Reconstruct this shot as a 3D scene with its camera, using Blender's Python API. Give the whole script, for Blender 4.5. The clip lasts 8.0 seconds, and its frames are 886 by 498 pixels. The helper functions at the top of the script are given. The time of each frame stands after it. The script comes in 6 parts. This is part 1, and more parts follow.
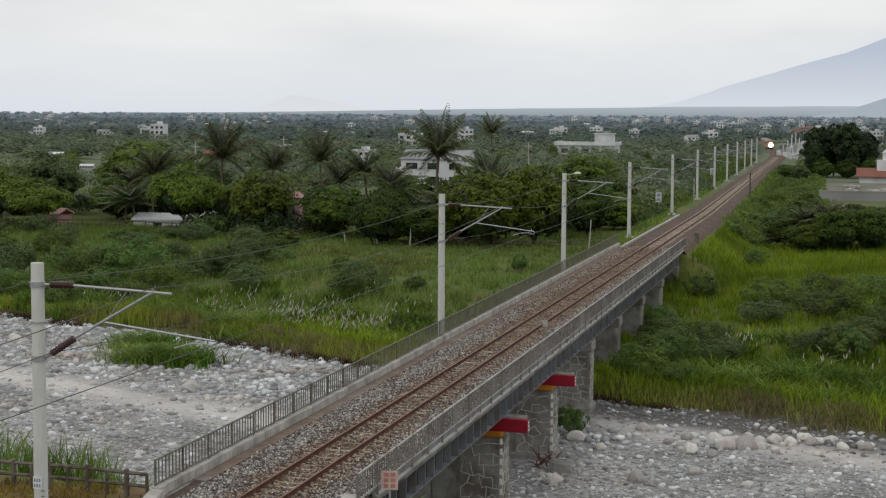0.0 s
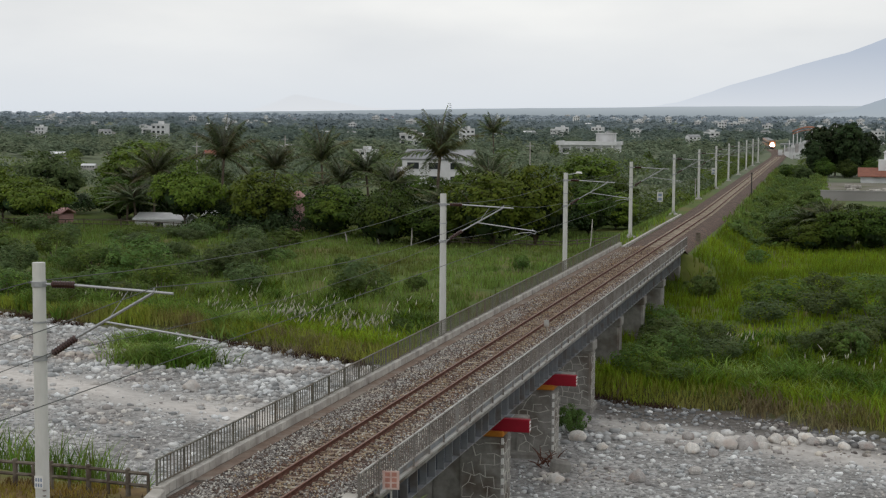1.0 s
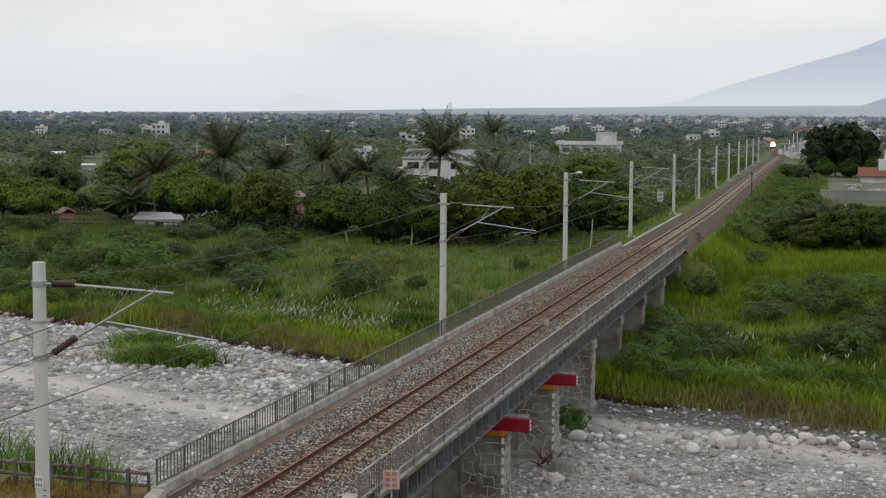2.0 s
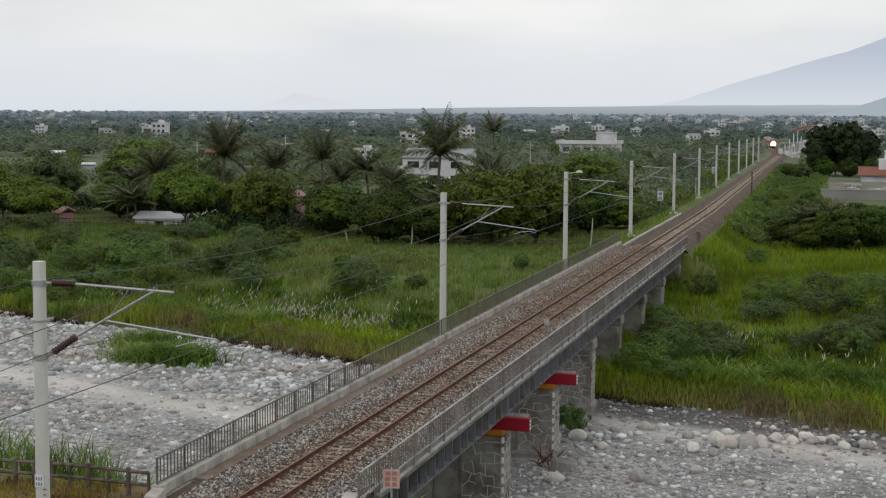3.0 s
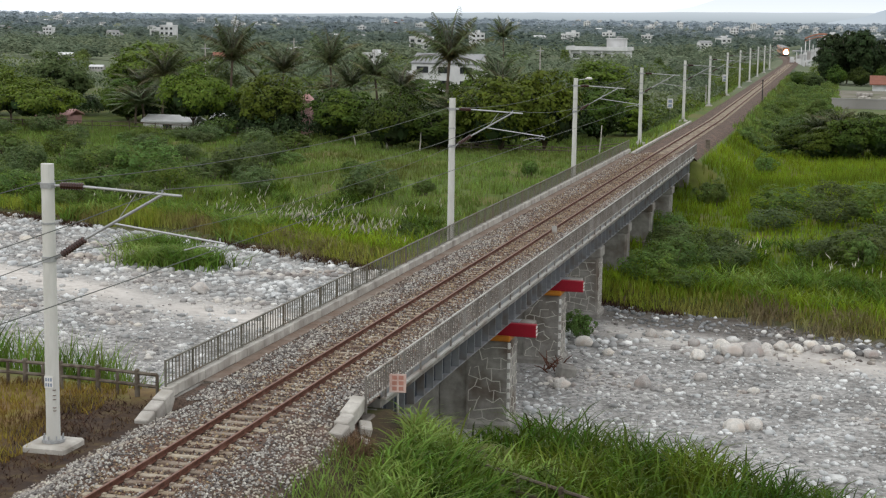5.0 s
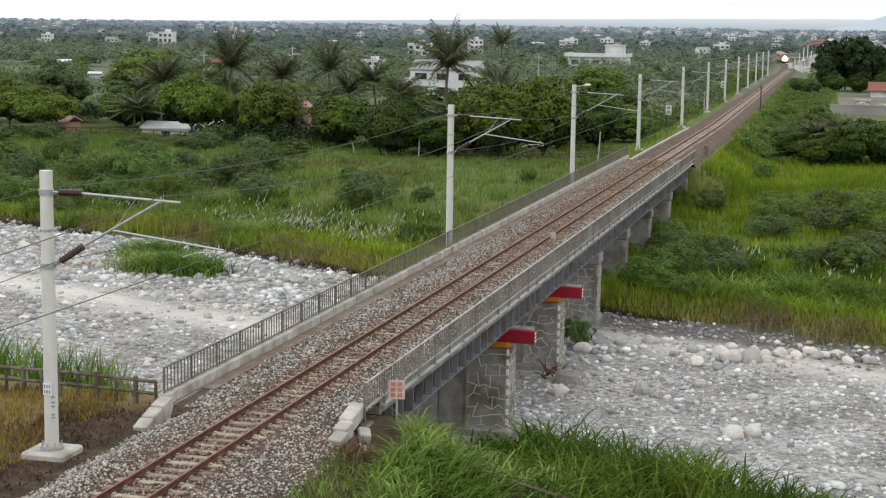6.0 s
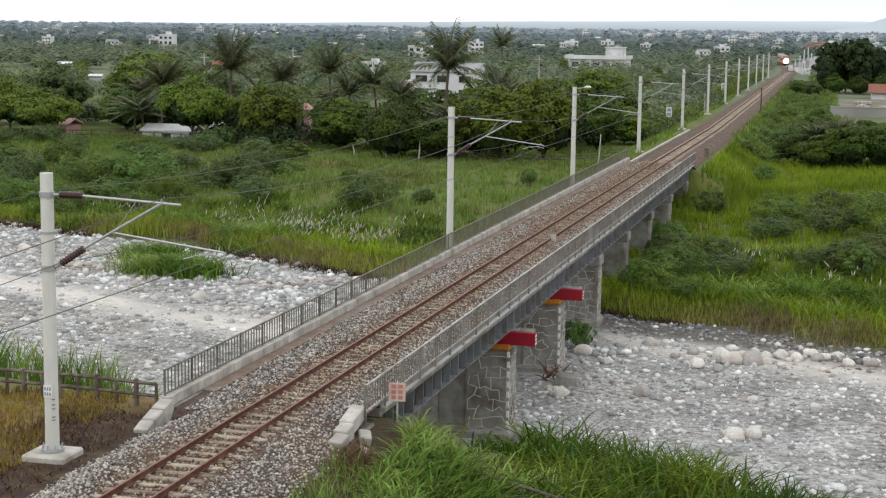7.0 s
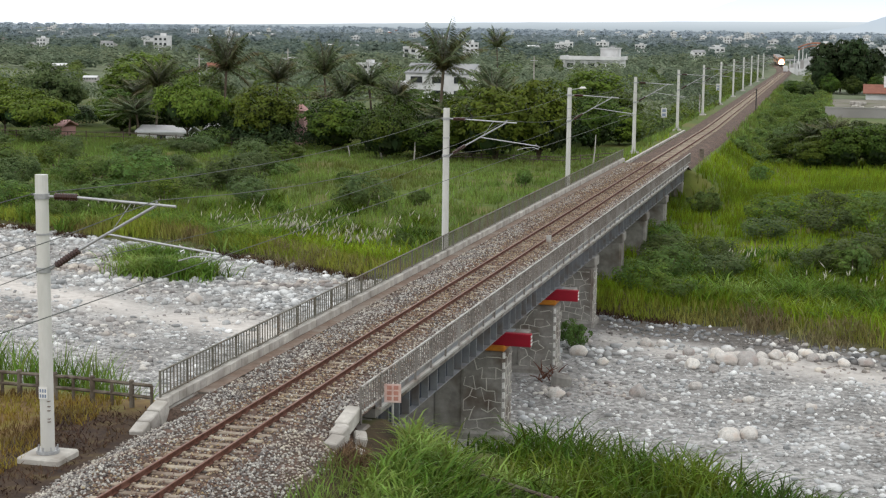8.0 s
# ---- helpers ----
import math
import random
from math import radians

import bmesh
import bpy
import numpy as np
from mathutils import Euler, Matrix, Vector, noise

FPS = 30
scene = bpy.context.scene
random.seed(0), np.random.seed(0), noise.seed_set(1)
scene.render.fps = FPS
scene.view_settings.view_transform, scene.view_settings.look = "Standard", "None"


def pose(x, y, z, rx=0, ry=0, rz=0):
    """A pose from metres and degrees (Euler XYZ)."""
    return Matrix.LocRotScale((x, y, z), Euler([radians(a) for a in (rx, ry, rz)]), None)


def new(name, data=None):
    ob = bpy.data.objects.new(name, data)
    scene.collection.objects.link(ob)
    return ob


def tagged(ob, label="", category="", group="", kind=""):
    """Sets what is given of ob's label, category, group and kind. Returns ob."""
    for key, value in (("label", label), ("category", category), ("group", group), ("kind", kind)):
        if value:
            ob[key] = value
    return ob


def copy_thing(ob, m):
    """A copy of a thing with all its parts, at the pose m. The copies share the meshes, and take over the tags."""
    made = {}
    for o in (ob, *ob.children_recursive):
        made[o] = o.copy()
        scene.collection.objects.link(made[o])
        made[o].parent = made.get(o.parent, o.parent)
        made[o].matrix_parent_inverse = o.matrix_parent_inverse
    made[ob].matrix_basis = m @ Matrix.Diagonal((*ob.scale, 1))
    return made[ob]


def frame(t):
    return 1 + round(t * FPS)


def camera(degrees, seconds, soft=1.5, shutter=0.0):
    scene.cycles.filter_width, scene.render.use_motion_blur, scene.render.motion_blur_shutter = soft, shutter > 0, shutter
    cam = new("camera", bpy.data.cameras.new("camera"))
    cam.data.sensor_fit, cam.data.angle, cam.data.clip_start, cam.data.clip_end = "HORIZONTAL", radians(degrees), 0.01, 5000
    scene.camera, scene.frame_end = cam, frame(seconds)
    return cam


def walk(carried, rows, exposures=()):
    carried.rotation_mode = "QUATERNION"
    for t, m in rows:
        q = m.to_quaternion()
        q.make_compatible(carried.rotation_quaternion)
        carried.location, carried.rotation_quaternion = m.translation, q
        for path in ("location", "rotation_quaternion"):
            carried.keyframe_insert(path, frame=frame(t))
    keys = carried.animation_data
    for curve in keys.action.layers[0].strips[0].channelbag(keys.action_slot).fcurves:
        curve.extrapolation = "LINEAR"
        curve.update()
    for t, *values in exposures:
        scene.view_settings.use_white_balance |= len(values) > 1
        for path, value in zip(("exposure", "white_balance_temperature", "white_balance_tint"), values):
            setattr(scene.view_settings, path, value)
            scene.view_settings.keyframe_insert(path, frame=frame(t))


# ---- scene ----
# World: the railway runs along +y with the railhead at height zr(y); the camera hangs in the air beside it and only turns.
cam = camera(31.28, 8.0, soft=1.25, shutter=0.3)
EYE = (15.51, 0.0, 10.51)
ROWS = [  # seconds, yaw, pitch, roll
    (0.0, 13.97, -5.00, 0.32), (0.5, 14.01, -5.02, 0.34), (1.0, 14.02, -5.01, 0.32), (1.5, 14.02, -5.01, 0.32),
    (2.2, 14.03, -5.03, 0.32), (3.0, 14.03, -5.05, 0.33), (3.5, 14.07, -5.14, 0.39), (3.6, 14.08, -5.52, 0.43),
    (3.7, 14.09, -5.66, 0.46), (3.8, 14.10, -5.93, 0.49), (3.9, 14.12, -6.12, 0.52), (4.0, 14.14, -6.25, 0.55),
    (4.1, 14.17, -7.02, 0.63), (4.2, 14.21, -7.74, 0.71), (4.3, 14.25, -8.19, 0.76), (4.4, 14.29, -8.52, 0.80),
    (4.5, 14.31, -8.80, 0.82), (4.6, 14.31, -8.82, 0.82), (4.7, 14.31, -8.70, 0.82), (5.2, 14.27, -8.42, 0.80),
    (5.8, 14.24, -8.23, 0.78), (6.0, 14.24, -8.22, 0.78), (6.5, 14.26, -8.14, 0.76), (7.0, 14.26, -8.14, 0.75),
    (7.2, 14.18, -8.13, 0.70), (7.5, 14.09, -8.12, 0.66), (8.0, 14.09, -8.10, 0.67),
]
walk(cam, [(t, pose(*EYE, 90 + pitch, 0, yaw) @ pose(0, 0, 0, 0, 0, roll)) for t, yaw, pitch, roll in ROWS],
     exposures=[(0.0, -0.45), (3.5, -0.45), (4.0, -0.39), (4.5, -0.16), (4.7, -0.06), (5.8, 0.22), (8.0, 0.22)])

# ---- light: an overcast afternoon ----
SUN_UP, SUN_TURN = 52.0, 200.0
world = bpy.data.worlds.new("overcast_sky")
scene.world = world
world.use_nodes = True
wn, wl = world.node_tree.nodes, world.node_tree.links
wn.clear()
w_out, w_bg, w_sky = wn.new("ShaderNodeOutputWorld"), wn.new("ShaderNodeBackground"), wn.new("ShaderNodeTexSky")
w_sky.sky_type, w_sky.sun_disc = "NISHITA", False
w_sky.sun_elevation, w_sky.sun_rotation = radians(SUN_UP), radians(SUN_TURN)
w_scale = wn.new("ShaderNodeMix")
w_scale.data_type, w_scale.blend_type = "RGBA", "MULTIPLY"
w_scale.inputs[0].default_value = 1.0
w_scale.inputs[7].default_value = (0.12, 0.12, 0.12, 1)
w_tc, w_map, w_noise, w_ramp = wn.new("ShaderNodeTexCoord"), wn.new("ShaderNodeMapping"), wn.new("ShaderNodeTexNoise"), wn.new("ShaderNodeValToRGB")
w_map.inputs["Scale"].default_value = (3.0, 3.0, 11.0)
w_noise.inputs["Scale"].default_value, w_noise.inputs["Detail"].default_value = 1.3, 5.0
w_ramp.color_ramp.elements[0].position, w_ramp.color_ramp.elements[0].color = 0.32, (1.02, 1.04, 1.07, 1)
w_ramp.color_ramp.elements[1].position, w_ramp.color_ramp.elements[1].color = 0.64, (1.27, 1.27, 1.255, 1)
w_mix = wn.new("ShaderNodeMix")
w_mix.data_type = "RGBA"
w_mix.inputs[0].default_value = 0.93
wl.new(w_tc.outputs["Generated"], w_map.inputs[0])
wl.new(w_map.outputs[0], w_noise.inputs["Vector"])
wl.new(w_noise.outputs["Fac"], w_ramp.inputs[0])
wl.new(w_sky.outputs[0], w_scale.inputs[6])
wl.new(w_scale.outputs[2], w_mix.inputs[6])
wl.new(w_ramp.outputs[0], w_mix.inputs[7])
w_sep, w_low, w_haze = wn.new("ShaderNodeSeparateXYZ"), wn.new("ShaderNodeMapRange"), wn.new("ShaderNodeMix")
w_haze.data_type = "RGBA"
w_low.inputs["From Min"].default_value, w_low.inputs["From Max"].default_value = 0.0, 0.06
w_haze.inputs[6].default_value = (0.97, 1.03, 1.10, 1)
wl.new(w_tc.outputs["Generated"], w_sep.inputs[0])
wl.new(w_sep.outputs["Z"], w_low.inputs["Value"])
wl.new(w_low.outputs[0], w_haze.inputs[0])
wl.new(w_mix.outputs[2], w_haze.inputs[7])
wl.new(w_haze.outputs[2], w_bg.inputs[0])
wl.new(w_bg.outputs[0], w_out.inputs[0])
w_bg.inputs[1].default_value = 1.0
sun = new("sun", bpy.data.lights.new("sun", "SUN"))
sun.data.energy, sun.data.angle, sun.data.color = 0.5, radians(25), (1.0, 0.97, 0.92)
sun.matrix_world = pose(0, 0, 60, 90 - SUN_UP, 0, -SUN_TURN + 180)


# ---- materials ----
def mat(name, a, b=None, rough=0.8, scale=3.0, metal=0.0, bump=0.0, bump_scale=None, c=None, big=0.25, obj_rand=0.0, isl_rand=0.0,
        translucent=0.0, stretch=(1, 1, 1), spec=0.3, coord="Object"):
    """A procedural surface: two colours mixed by fine noise, a third by broad stains, relief, and per-piece variation."""
    m = bpy.data.materials.new(name)
    m.use_nodes = True
    n, l = m.node_tree.nodes, m.node_tree.links
    bsdf = n["Principled BSDF"]
    bsdf.inputs["Roughness"].default_value, bsdf.inputs["Metallic"].default_value = rough, metal
    bsdf.inputs["Specular IOR Level"].default_value = spec
    b = b or tuple(v * 0.75 for v in a)
    if coord == "World":
        vec = n.new("ShaderNodeNewGeometry").outputs["Position"]
    else:
        vec = n.new("ShaderNodeTexCoord").outputs["Object"]
    mp = n.new("ShaderNodeMapping")
    mp.inputs["Scale"].default_value = stretch
    l.new(vec, mp.inputs[0])
    vec = mp.outputs[0]
    fine = n.new("ShaderNodeTexNoise")
    fine.inputs["Scale"].default_value, fine.inputs["Detail"].default_value, fine.inputs["Roughness"].default_value = scale, 6.0, 0.65
    l.new(vec, fine.inputs["Vector"])
    ramp = n.new("ShaderNodeValToRGB")
    ramp.color_ramp.elements[0].position, ramp.color_ramp.elements[0].color = 0.34, (*b, 1)
    ramp.color_ramp.elements[1].position, ramp.color_ramp.elements[1].color = 0.66, (*a, 1)
    l.new(fine.outputs["Fac"], ramp.inputs[0])
    col = ramp.outputs[0]
    if c:
        wide = n.new("ShaderNodeTexNoise")
        wide.inputs["Scale"].default_value, wide.inputs["Detail"].default_value = scale * big, 4.0
        l.new(vec, wide.inputs["Vector"])
        wr = n.new("ShaderNodeValToRGB")
        wr.color_ramp.elements[0].position, wr.color_ramp.elements[1].position = 0.48, 0.68
        l.new(wide.outputs["Fac"], wr.inputs[0])
        mx = n.new("ShaderNodeMix")
        mx.data_type = "RGBA"
        l.new(wr.outputs[0], mx.inputs[0])
        l.new(col, mx.inputs[6])
        mx.inputs[7].default_value = (*c, 1)
        col = mx.outputs[2]
    for amount, node, socket in ((obj_rand, "ShaderNodeObjectInfo", "Random"), (isl_rand, "ShaderNodeNewGeometry", "Random Per Island")):
        if amount:
            src = n.new(node)
            hsv = n.new("ShaderNodeHueSaturation")
            val = n.new("ShaderNodeMapRange")
            val.inputs["To Min"].default_value, val.inputs["To Max"].default_value = 1 - amount, 1 + amount
            l.new(src.outputs[socket], val.inputs["Value"])
            l.new(val.outputs[0], hsv.inputs["Value"])
            hue = n.new("ShaderNodeMapRange")
            hue.inputs["To Min"].default_value, hue.inputs["To Max"].default_value = 0.5 - amount * 0.06, 0.5 + amount * 0.05
            l.new(src.outputs[socket], hue.inputs["Value"])
            l.new(hue.outputs[0], hsv.inputs["Hue"])
            l.new(col, hsv.inputs["Color"])
            col = hsv.outputs[0]
    l.new(col, bsdf.inputs["Base Color"])
    if bump:
        bt = n.new("ShaderNodeTexNoise")
        bt.inputs["Scale"].default_value, bt.inputs["Detail"].default_value = bump_scale or scale * 4, 5.0
        l.new(vec, bt.inputs["Vector"])
        bp = n.new("ShaderNodeBump")
        bp.inputs["Strength"].default_value, bp.inputs["Distance"].default_value = bump, 0.05
        l.new(bt.outputs["Fac"], bp.inputs["Height"])
        l.new(bp.outputs[0], bsdf.inputs["Normal"])
    if translucent:
        tr = n.new("ShaderNodeBsdfTranslucent")
        l.new(col, tr.inputs[0])
        ms = n.new("ShaderNodeMixShader")
        ms.inputs[0].default_value = translucent
        l.new(bsdf.outputs[0], ms.inputs[1])
        l.new(tr.outputs[0], ms.inputs[2])
        l.new(ms.outputs[0], n["Material Output"].inputs[0])
    return m


def glow(name, colour, strength):
    m = bpy.data.materials.new(name)
    m.use_nodes = True
    bsdf = m.node_tree.nodes["Principled BSDF"]
    bsdf.inputs["Base Color"].default_value = (*colour, 1)
    bsdf.inputs["Emission Color"].default_value = (*colour, 1)
    bsdf.inputs["Emission Strength"].default_value = strength
    bsdf.inputs["Roughness"].default_value = 1.0
    return m


CONCRETE = mat("concrete", (0.31, 0.30, 0.275), (0.19, 0.18, 0.165), 0.9, 2.0, bump=0.3, c=(0.115, 0.09, 0.07), big=0.35, coord="World")
PALE_CONCRETE = mat("pale_concrete", (0.50, 0.48, 0.44), (0.36, 0.34, 0.31), 0.9, 5.0, bump=0.2, c=(0.27, 0.25, 0.22), obj_rand=0.14, coord="World")
POLE_CONCRETE = mat("pole_concrete", (0.60, 0.60, 0.57), (0.50, 0.50, 0.47), 0.75, 3.0, bump=0.06, c=(0.44, 0.43, 0.40), stretch=(1, 1, 0.25), obj_rand=0.05)
DIRTY_STRIP = mat("dirty_walkway", (0.21, 0.15, 0.115), (0.13, 0.095, 0.075), 0.95, 3.0, bump=0.25, c=(0.22, 0.19, 0.16), coord="World")
# Girder web: darker and bluer than the flanges and stiffeners.
WEB_STEEL = mat("dark_blue_steel", (0.036, 0.048, 0.070), (0.020, 0.026, 0.038), 0.8, 2.5, bump=0.05, c=(0.060, 0.052, 0.045), big=0.5, coord="World")
STEEL_GREY = mat("grey_painted_steel", (0.265, 0.275, 0.285), (0.185, 0.195, 0.21), 0.55, 2.5, bump=0.05, c=(0.15, 0.13, 0.115), big=0.5, coord="World")
RAILING_STEEL = mat("railing_steel", (0.165, 0.16, 0.13), (0.105, 0.10, 0.08), 0.6, 4.0, c=(0.13, 0.10, 0.07), coord="World")
RAILING_BROWN = mat("weathered_bars", (0.185, 0.168, 0.150), (0.105, 0.092, 0.082), 0.6, 4.0, c=(0.24, 0.23, 0.215), big=0.1, coord="World")
RAILING_PALE = mat("galvanised_steel", (0.43, 0.425, 0.40), (0.32, 0.31, 0.29), 0.5, 4.0, c=(0.22, 0.18, 0.15), coord="World")
GALVANISED = mat("galvanised_fitting", (0.42, 0.43, 0.44), (0.32, 0.33, 0.34), 0.45, 9.0, metal=0.4)
RUST = mat("rusty_rail", (0.125, 0.048, 0.028), (0.062, 0.026, 0.017), 0.85, 8.0, c=(0.15, 0.07, 0.048), coord="World")
RAIL_TOP = mat("worn_railhead", (0.21, 0.105, 0.072), (0.14, 0.068, 0.046), 0.5, 8.0, metal=0.2, coord="World")
SLEEPER = mat("concrete_sleeper", (0.40, 0.35, 0.28), (0.24, 0.195, 0.145), 0.9, 6.0, bump=0.2, c=(0.16, 0.11, 0.075), obj_rand=0.22, coord="World")
BALLAST = mat("ballast_bed", (0.150, 0.105, 0.080), (0.028, 0.020, 0.016), 0.95, 13.0, bump=0.9, bump_scale=16.0, c=(0.155, 0.10, 0.078), big=0.12, coord="World")
BALLAST_STONE = mat("ballast_stone", (0.40, 0.385, 0.36), (0.19, 0.172, 0.155), 0.9, 6.0, c=(0.33, 0.285, 0.24), big=0.12, isl_rand=0.75, coord="World")
BROWN_STONE = mat("rust_stained_stone", (0.30, 0.225, 0.165), (0.13, 0.085, 0.058), 0.9, 6.0, c=(0.20, 0.12, 0.08), big=0.2, isl_rand=0.75, coord="World")
RED = mat("red_paint", (0.30, 0.008, 0.024), (0.25, 0.008, 0.02), 0.5, 3.0)
YELLOW = mat("yellow_paint", (0.52, 0.20, 0.02), (0.42, 0.15, 0.02), 0.6, 3.0)
WHITE_PAINT = mat("white_paint", (0.78, 0.77, 0.75), (0.62, 0.61, 0.58), 0.7, 3.0)
BLACK_PAINT = mat("black_paint", (0.03, 0.03, 0.03), None, 0.7, 3.0)
MORTAR = mat("crack_repair", (0.55, 0.53, 0.48), (0.42, 0.40, 0.36), 0.95, 5.0, coord="World")
STONE = mat("river_stone", (0.60, 0.605, 0.595), (0.34, 0.355, 0.365), 0.9, 1.2, bump=0.3, c=(0.40, 0.36, 0.325), big=0.2, isl_rand=0.5, coord="World")
BOULDER = mat("boulder", (0.66, 0.635, 0.60), (0.46, 0.44, 0.415), 0.95, 3.5, bump=0.9, c=(0.52, 0.45, 0.40), obj_rand=0.32)
SIGN_BLUE = mat("faded_blue_mark", (0.22, 0.27, 0.36), (0.17, 0.21, 0.28), 0.6, 6.0)
STONE_DARK = mat("damp_river_stone", (0.27, 0.28, 0.285), (0.13, 0.135, 0.14), 0.8, 1.2, bump=0.3, c=(0.20, 0.18, 0.16), big=0.2, isl_rand=0.5, coord="World")
CERAMIC = mat("brown_ceramic", (0.055, 0.022, 0.016), (0.035, 0.014, 0.011), 0.25, 6.0, spec=0.5)
WIRE = mat("wire", (0.10, 0.11, 0.10), None, 0.6, 3.0)
FENCE = mat("brown_fence", (0.115, 0.092, 0.068), (0.060, 0.046, 0.034), 0.85, 5.0, c=(0.17, 0.15, 0.12), coord="World")


# ---- mesh building ----
class Mesh:
    """Collects vertices and faces, and makes one mesh of them."""

    def __init__(self):
        self.v, self.f, self.mi = [], [], []

    def add(self, verts, faces, mi=0):
        o = len(self.v)
        self.v += [tuple(p) for p in verts]
        self.f += [tuple(i + o for i in f) for f in faces]
        self.mi += [mi] * len(faces)
        return self

    def box(self, x0, x1, y0, y1, z0, z1, mi=0, bevel=0.0):
        if bevel:
            b = min(bevel, (x1 - x0) / 2.1, (y1 - y0) / 2.1, (z1 - z0) / 2.1)
            rings = ((z0, b), (z0 + b, 0), (z1 - b, 0), (z1, b))
        else:
            b, rings = 0, ((z0, 0), (z1, 0))
        vs = []
        for z, i in rings:
            vs += [(x0 + i, y0 + b, z), (x0 + b, y0 + i, z), (x1 - b, y0 + i, z), (x1 - i, y0 + b, z), (x1 - i, y1 - b, z), (x1 - b, y1 - i, z), (x0 + b, y1 - i, z), (x0 + i, y1 - b, z)] if bevel else [
                (x0, y0, z), (x1, y0, z), (x1, y1, z), (x0, y1, z)]
        k = 8 if bevel else 4
        fs = [tuple(reversed(range(k))), tuple(range(len(vs) - k, len(vs)))]
        for r in range(len(rings) - 1):
            fs += [(r * k + i, r * k + (i + 1) % k, (r + 1) * k + (i + 1) % k, (r + 1) * k + i) for i in range(k)]
        return self.add(vs, fs, mi)

    def tube(self, points, radii, k=8, mi=0, caps=True):
        """A round bar along points; radii: one number, or one for each point."""
        pts = [Vector(p) for p in points]
        if not hasattr(radii, "__len__"):
            radii = [radii] * len(pts)
        vs, fs = [], []
        for i, p in enumerate(pts):
            d = (pts[min(i + 1, len(pts) - 1)] - pts[max(i - 1, 0)]).normalized()
            side = d.cross(Vector((0, 0, 1)) if abs(d.z) < 0.95 else Vector((1, 0, 0))).normalized()
            up = side.cross(d)
            vs += [p + radii[i] * (math.cos(a) * side + math.sin(a) * up) for a in (2 * math.pi * j / k for j in range(k))]
        for r in range(len(pts) - 1):
            fs += [(r * k + j, r * k + (j + 1) % k, (r + 1) * k + (j + 1) % k, (r + 1) * k + j) for j in range(k)]
        if caps:
            fs += [tuple(reversed(range(k))), tuple(range(len(vs) - k, len(vs)))]
        return self.add(vs, fs, mi)

    def profile(self, ring, ys, shift, mi=0, closed=True):
        """Sweeps a ring of (x, z) along y; shift(y) gives the offset (dx, dz)."""
        k, vs, fs = len(ring), [], []
        for y in ys:
            dx, dz = shift(y)
            vs += [(x + dx, y, z + dz) for x, z in ring]
        for r in range(len(ys) - 1):
            fs += [(r * k + j, r * k + (j + 1) % k, (r + 1) * k + (j + 1) % k, (r + 1) * k + j) for j in range(k if closed else k - 1)]
        if closed:
            fs += [tuple(range(k)), tuple(reversed(range(len(vs) - k, len(vs))))]
        return self.add(vs, fs, mi)

    def data(self, name, *mats, smooth=False):
        me = bpy.data.meshes.new(name)
        me.from_pydata(self.v, [], self.f)
        for m in mats:
            me.materials.append(m)
        me.polygons.foreach_set("material_index", self.mi)
        if smooth:
            me.polygons.foreach_set("use_smooth", [True] * len(me.polygons))
        me.update()
        return me


def part(name, mesh, material, parent=None, label="", at=None, smooth=False):
    """Links a Mesh (or ready mesh data) as one object under its parent."""
    data = mesh.data(name, *(material if isinstance(material, tuple) else (material,)), smooth=smooth) if isinstance(mesh, Mesh) else mesh
    ob = new(name, data)
    if parent:
        ob.parent = parent
    if at:
        ob.matrix_basis = at
    return tagged(ob, label)


def thing(name, label, category, group="", kind="", at=None):
    ob = tagged(new(name), label, category, group, kind)
    if at:
        ob.matrix_basis = at
    return ob


def quick(name, verts, faces, material, smooth=False):
    """Mesh data from arrays: verts (n, 3) and faces (m, 3 or 4), for large loose stuff."""
    me = bpy.data.meshes.new(name)
    verts, faces = np.asarray(verts, np.float32), np.asarray(faces, np.int32)
    k = faces.shape[1]
    me.vertices.add(len(verts))
    me.vertices.foreach_set("co", verts.ravel())
    me.loops.add(faces.size)
    me.loops.foreach_set("vertex_index", faces.ravel())
    me.polygons.add(len(faces))
    me.polygons.foreach_set("loop_start", np.arange(0, faces.size, k, dtype=np.int32))
    me.polygons.foreach_set("loop_total", np.full(len(faces), k, np.int32))
    if smooth:
        me.polygons.foreach_set("use_smooth", np.ones(len(faces), bool))
    me.materials.append(material)
    me.update(calc_edges=True)
    me.validate()
    return me


rng = np.random.default_rng(7)

# ---- the lie of the land ----
GRADE = 0.0084


def zr(y):
    """Height of the railhead."""
    return -GRADE * y


def xc(y):
    """The track's centre line: straight over the bridge, then a slow bend."""
    return -0.0135 * max(0.0, y - 195.0) - 0.00018 * max(0.0, y - 546.0) ** 2


BED = -6.35
BRIDGE_START, BRIDGE_END = 43.5, 138.0


def smooth01(a):
    a = np.clip(a, 0, 1)
    return a * a * (3 - 2 * a)


def wobble(x, y, s, seed=0.0):
    """Cheap smooth unevenness, about -1 to 1."""
    return (np.sin(x / s * 1.3 + seed) * np.cos(y / s * 1.1 + seed * 2.3) + np.sin((x + y) / s * 0.7 + seed * 1.7) + np.cos((x - 1.7 * y) / s * 0.45 + seed)) / 3


def near_edge(x):
    return np.interp(x, [-120, -40, -20, -8, 4, 12, 18, 30, 80], [66, 62, 60, 57, 57, 55.5, 53, 47, 40]) + 0.8 * wobble(x, x * 0.3, 3.0)


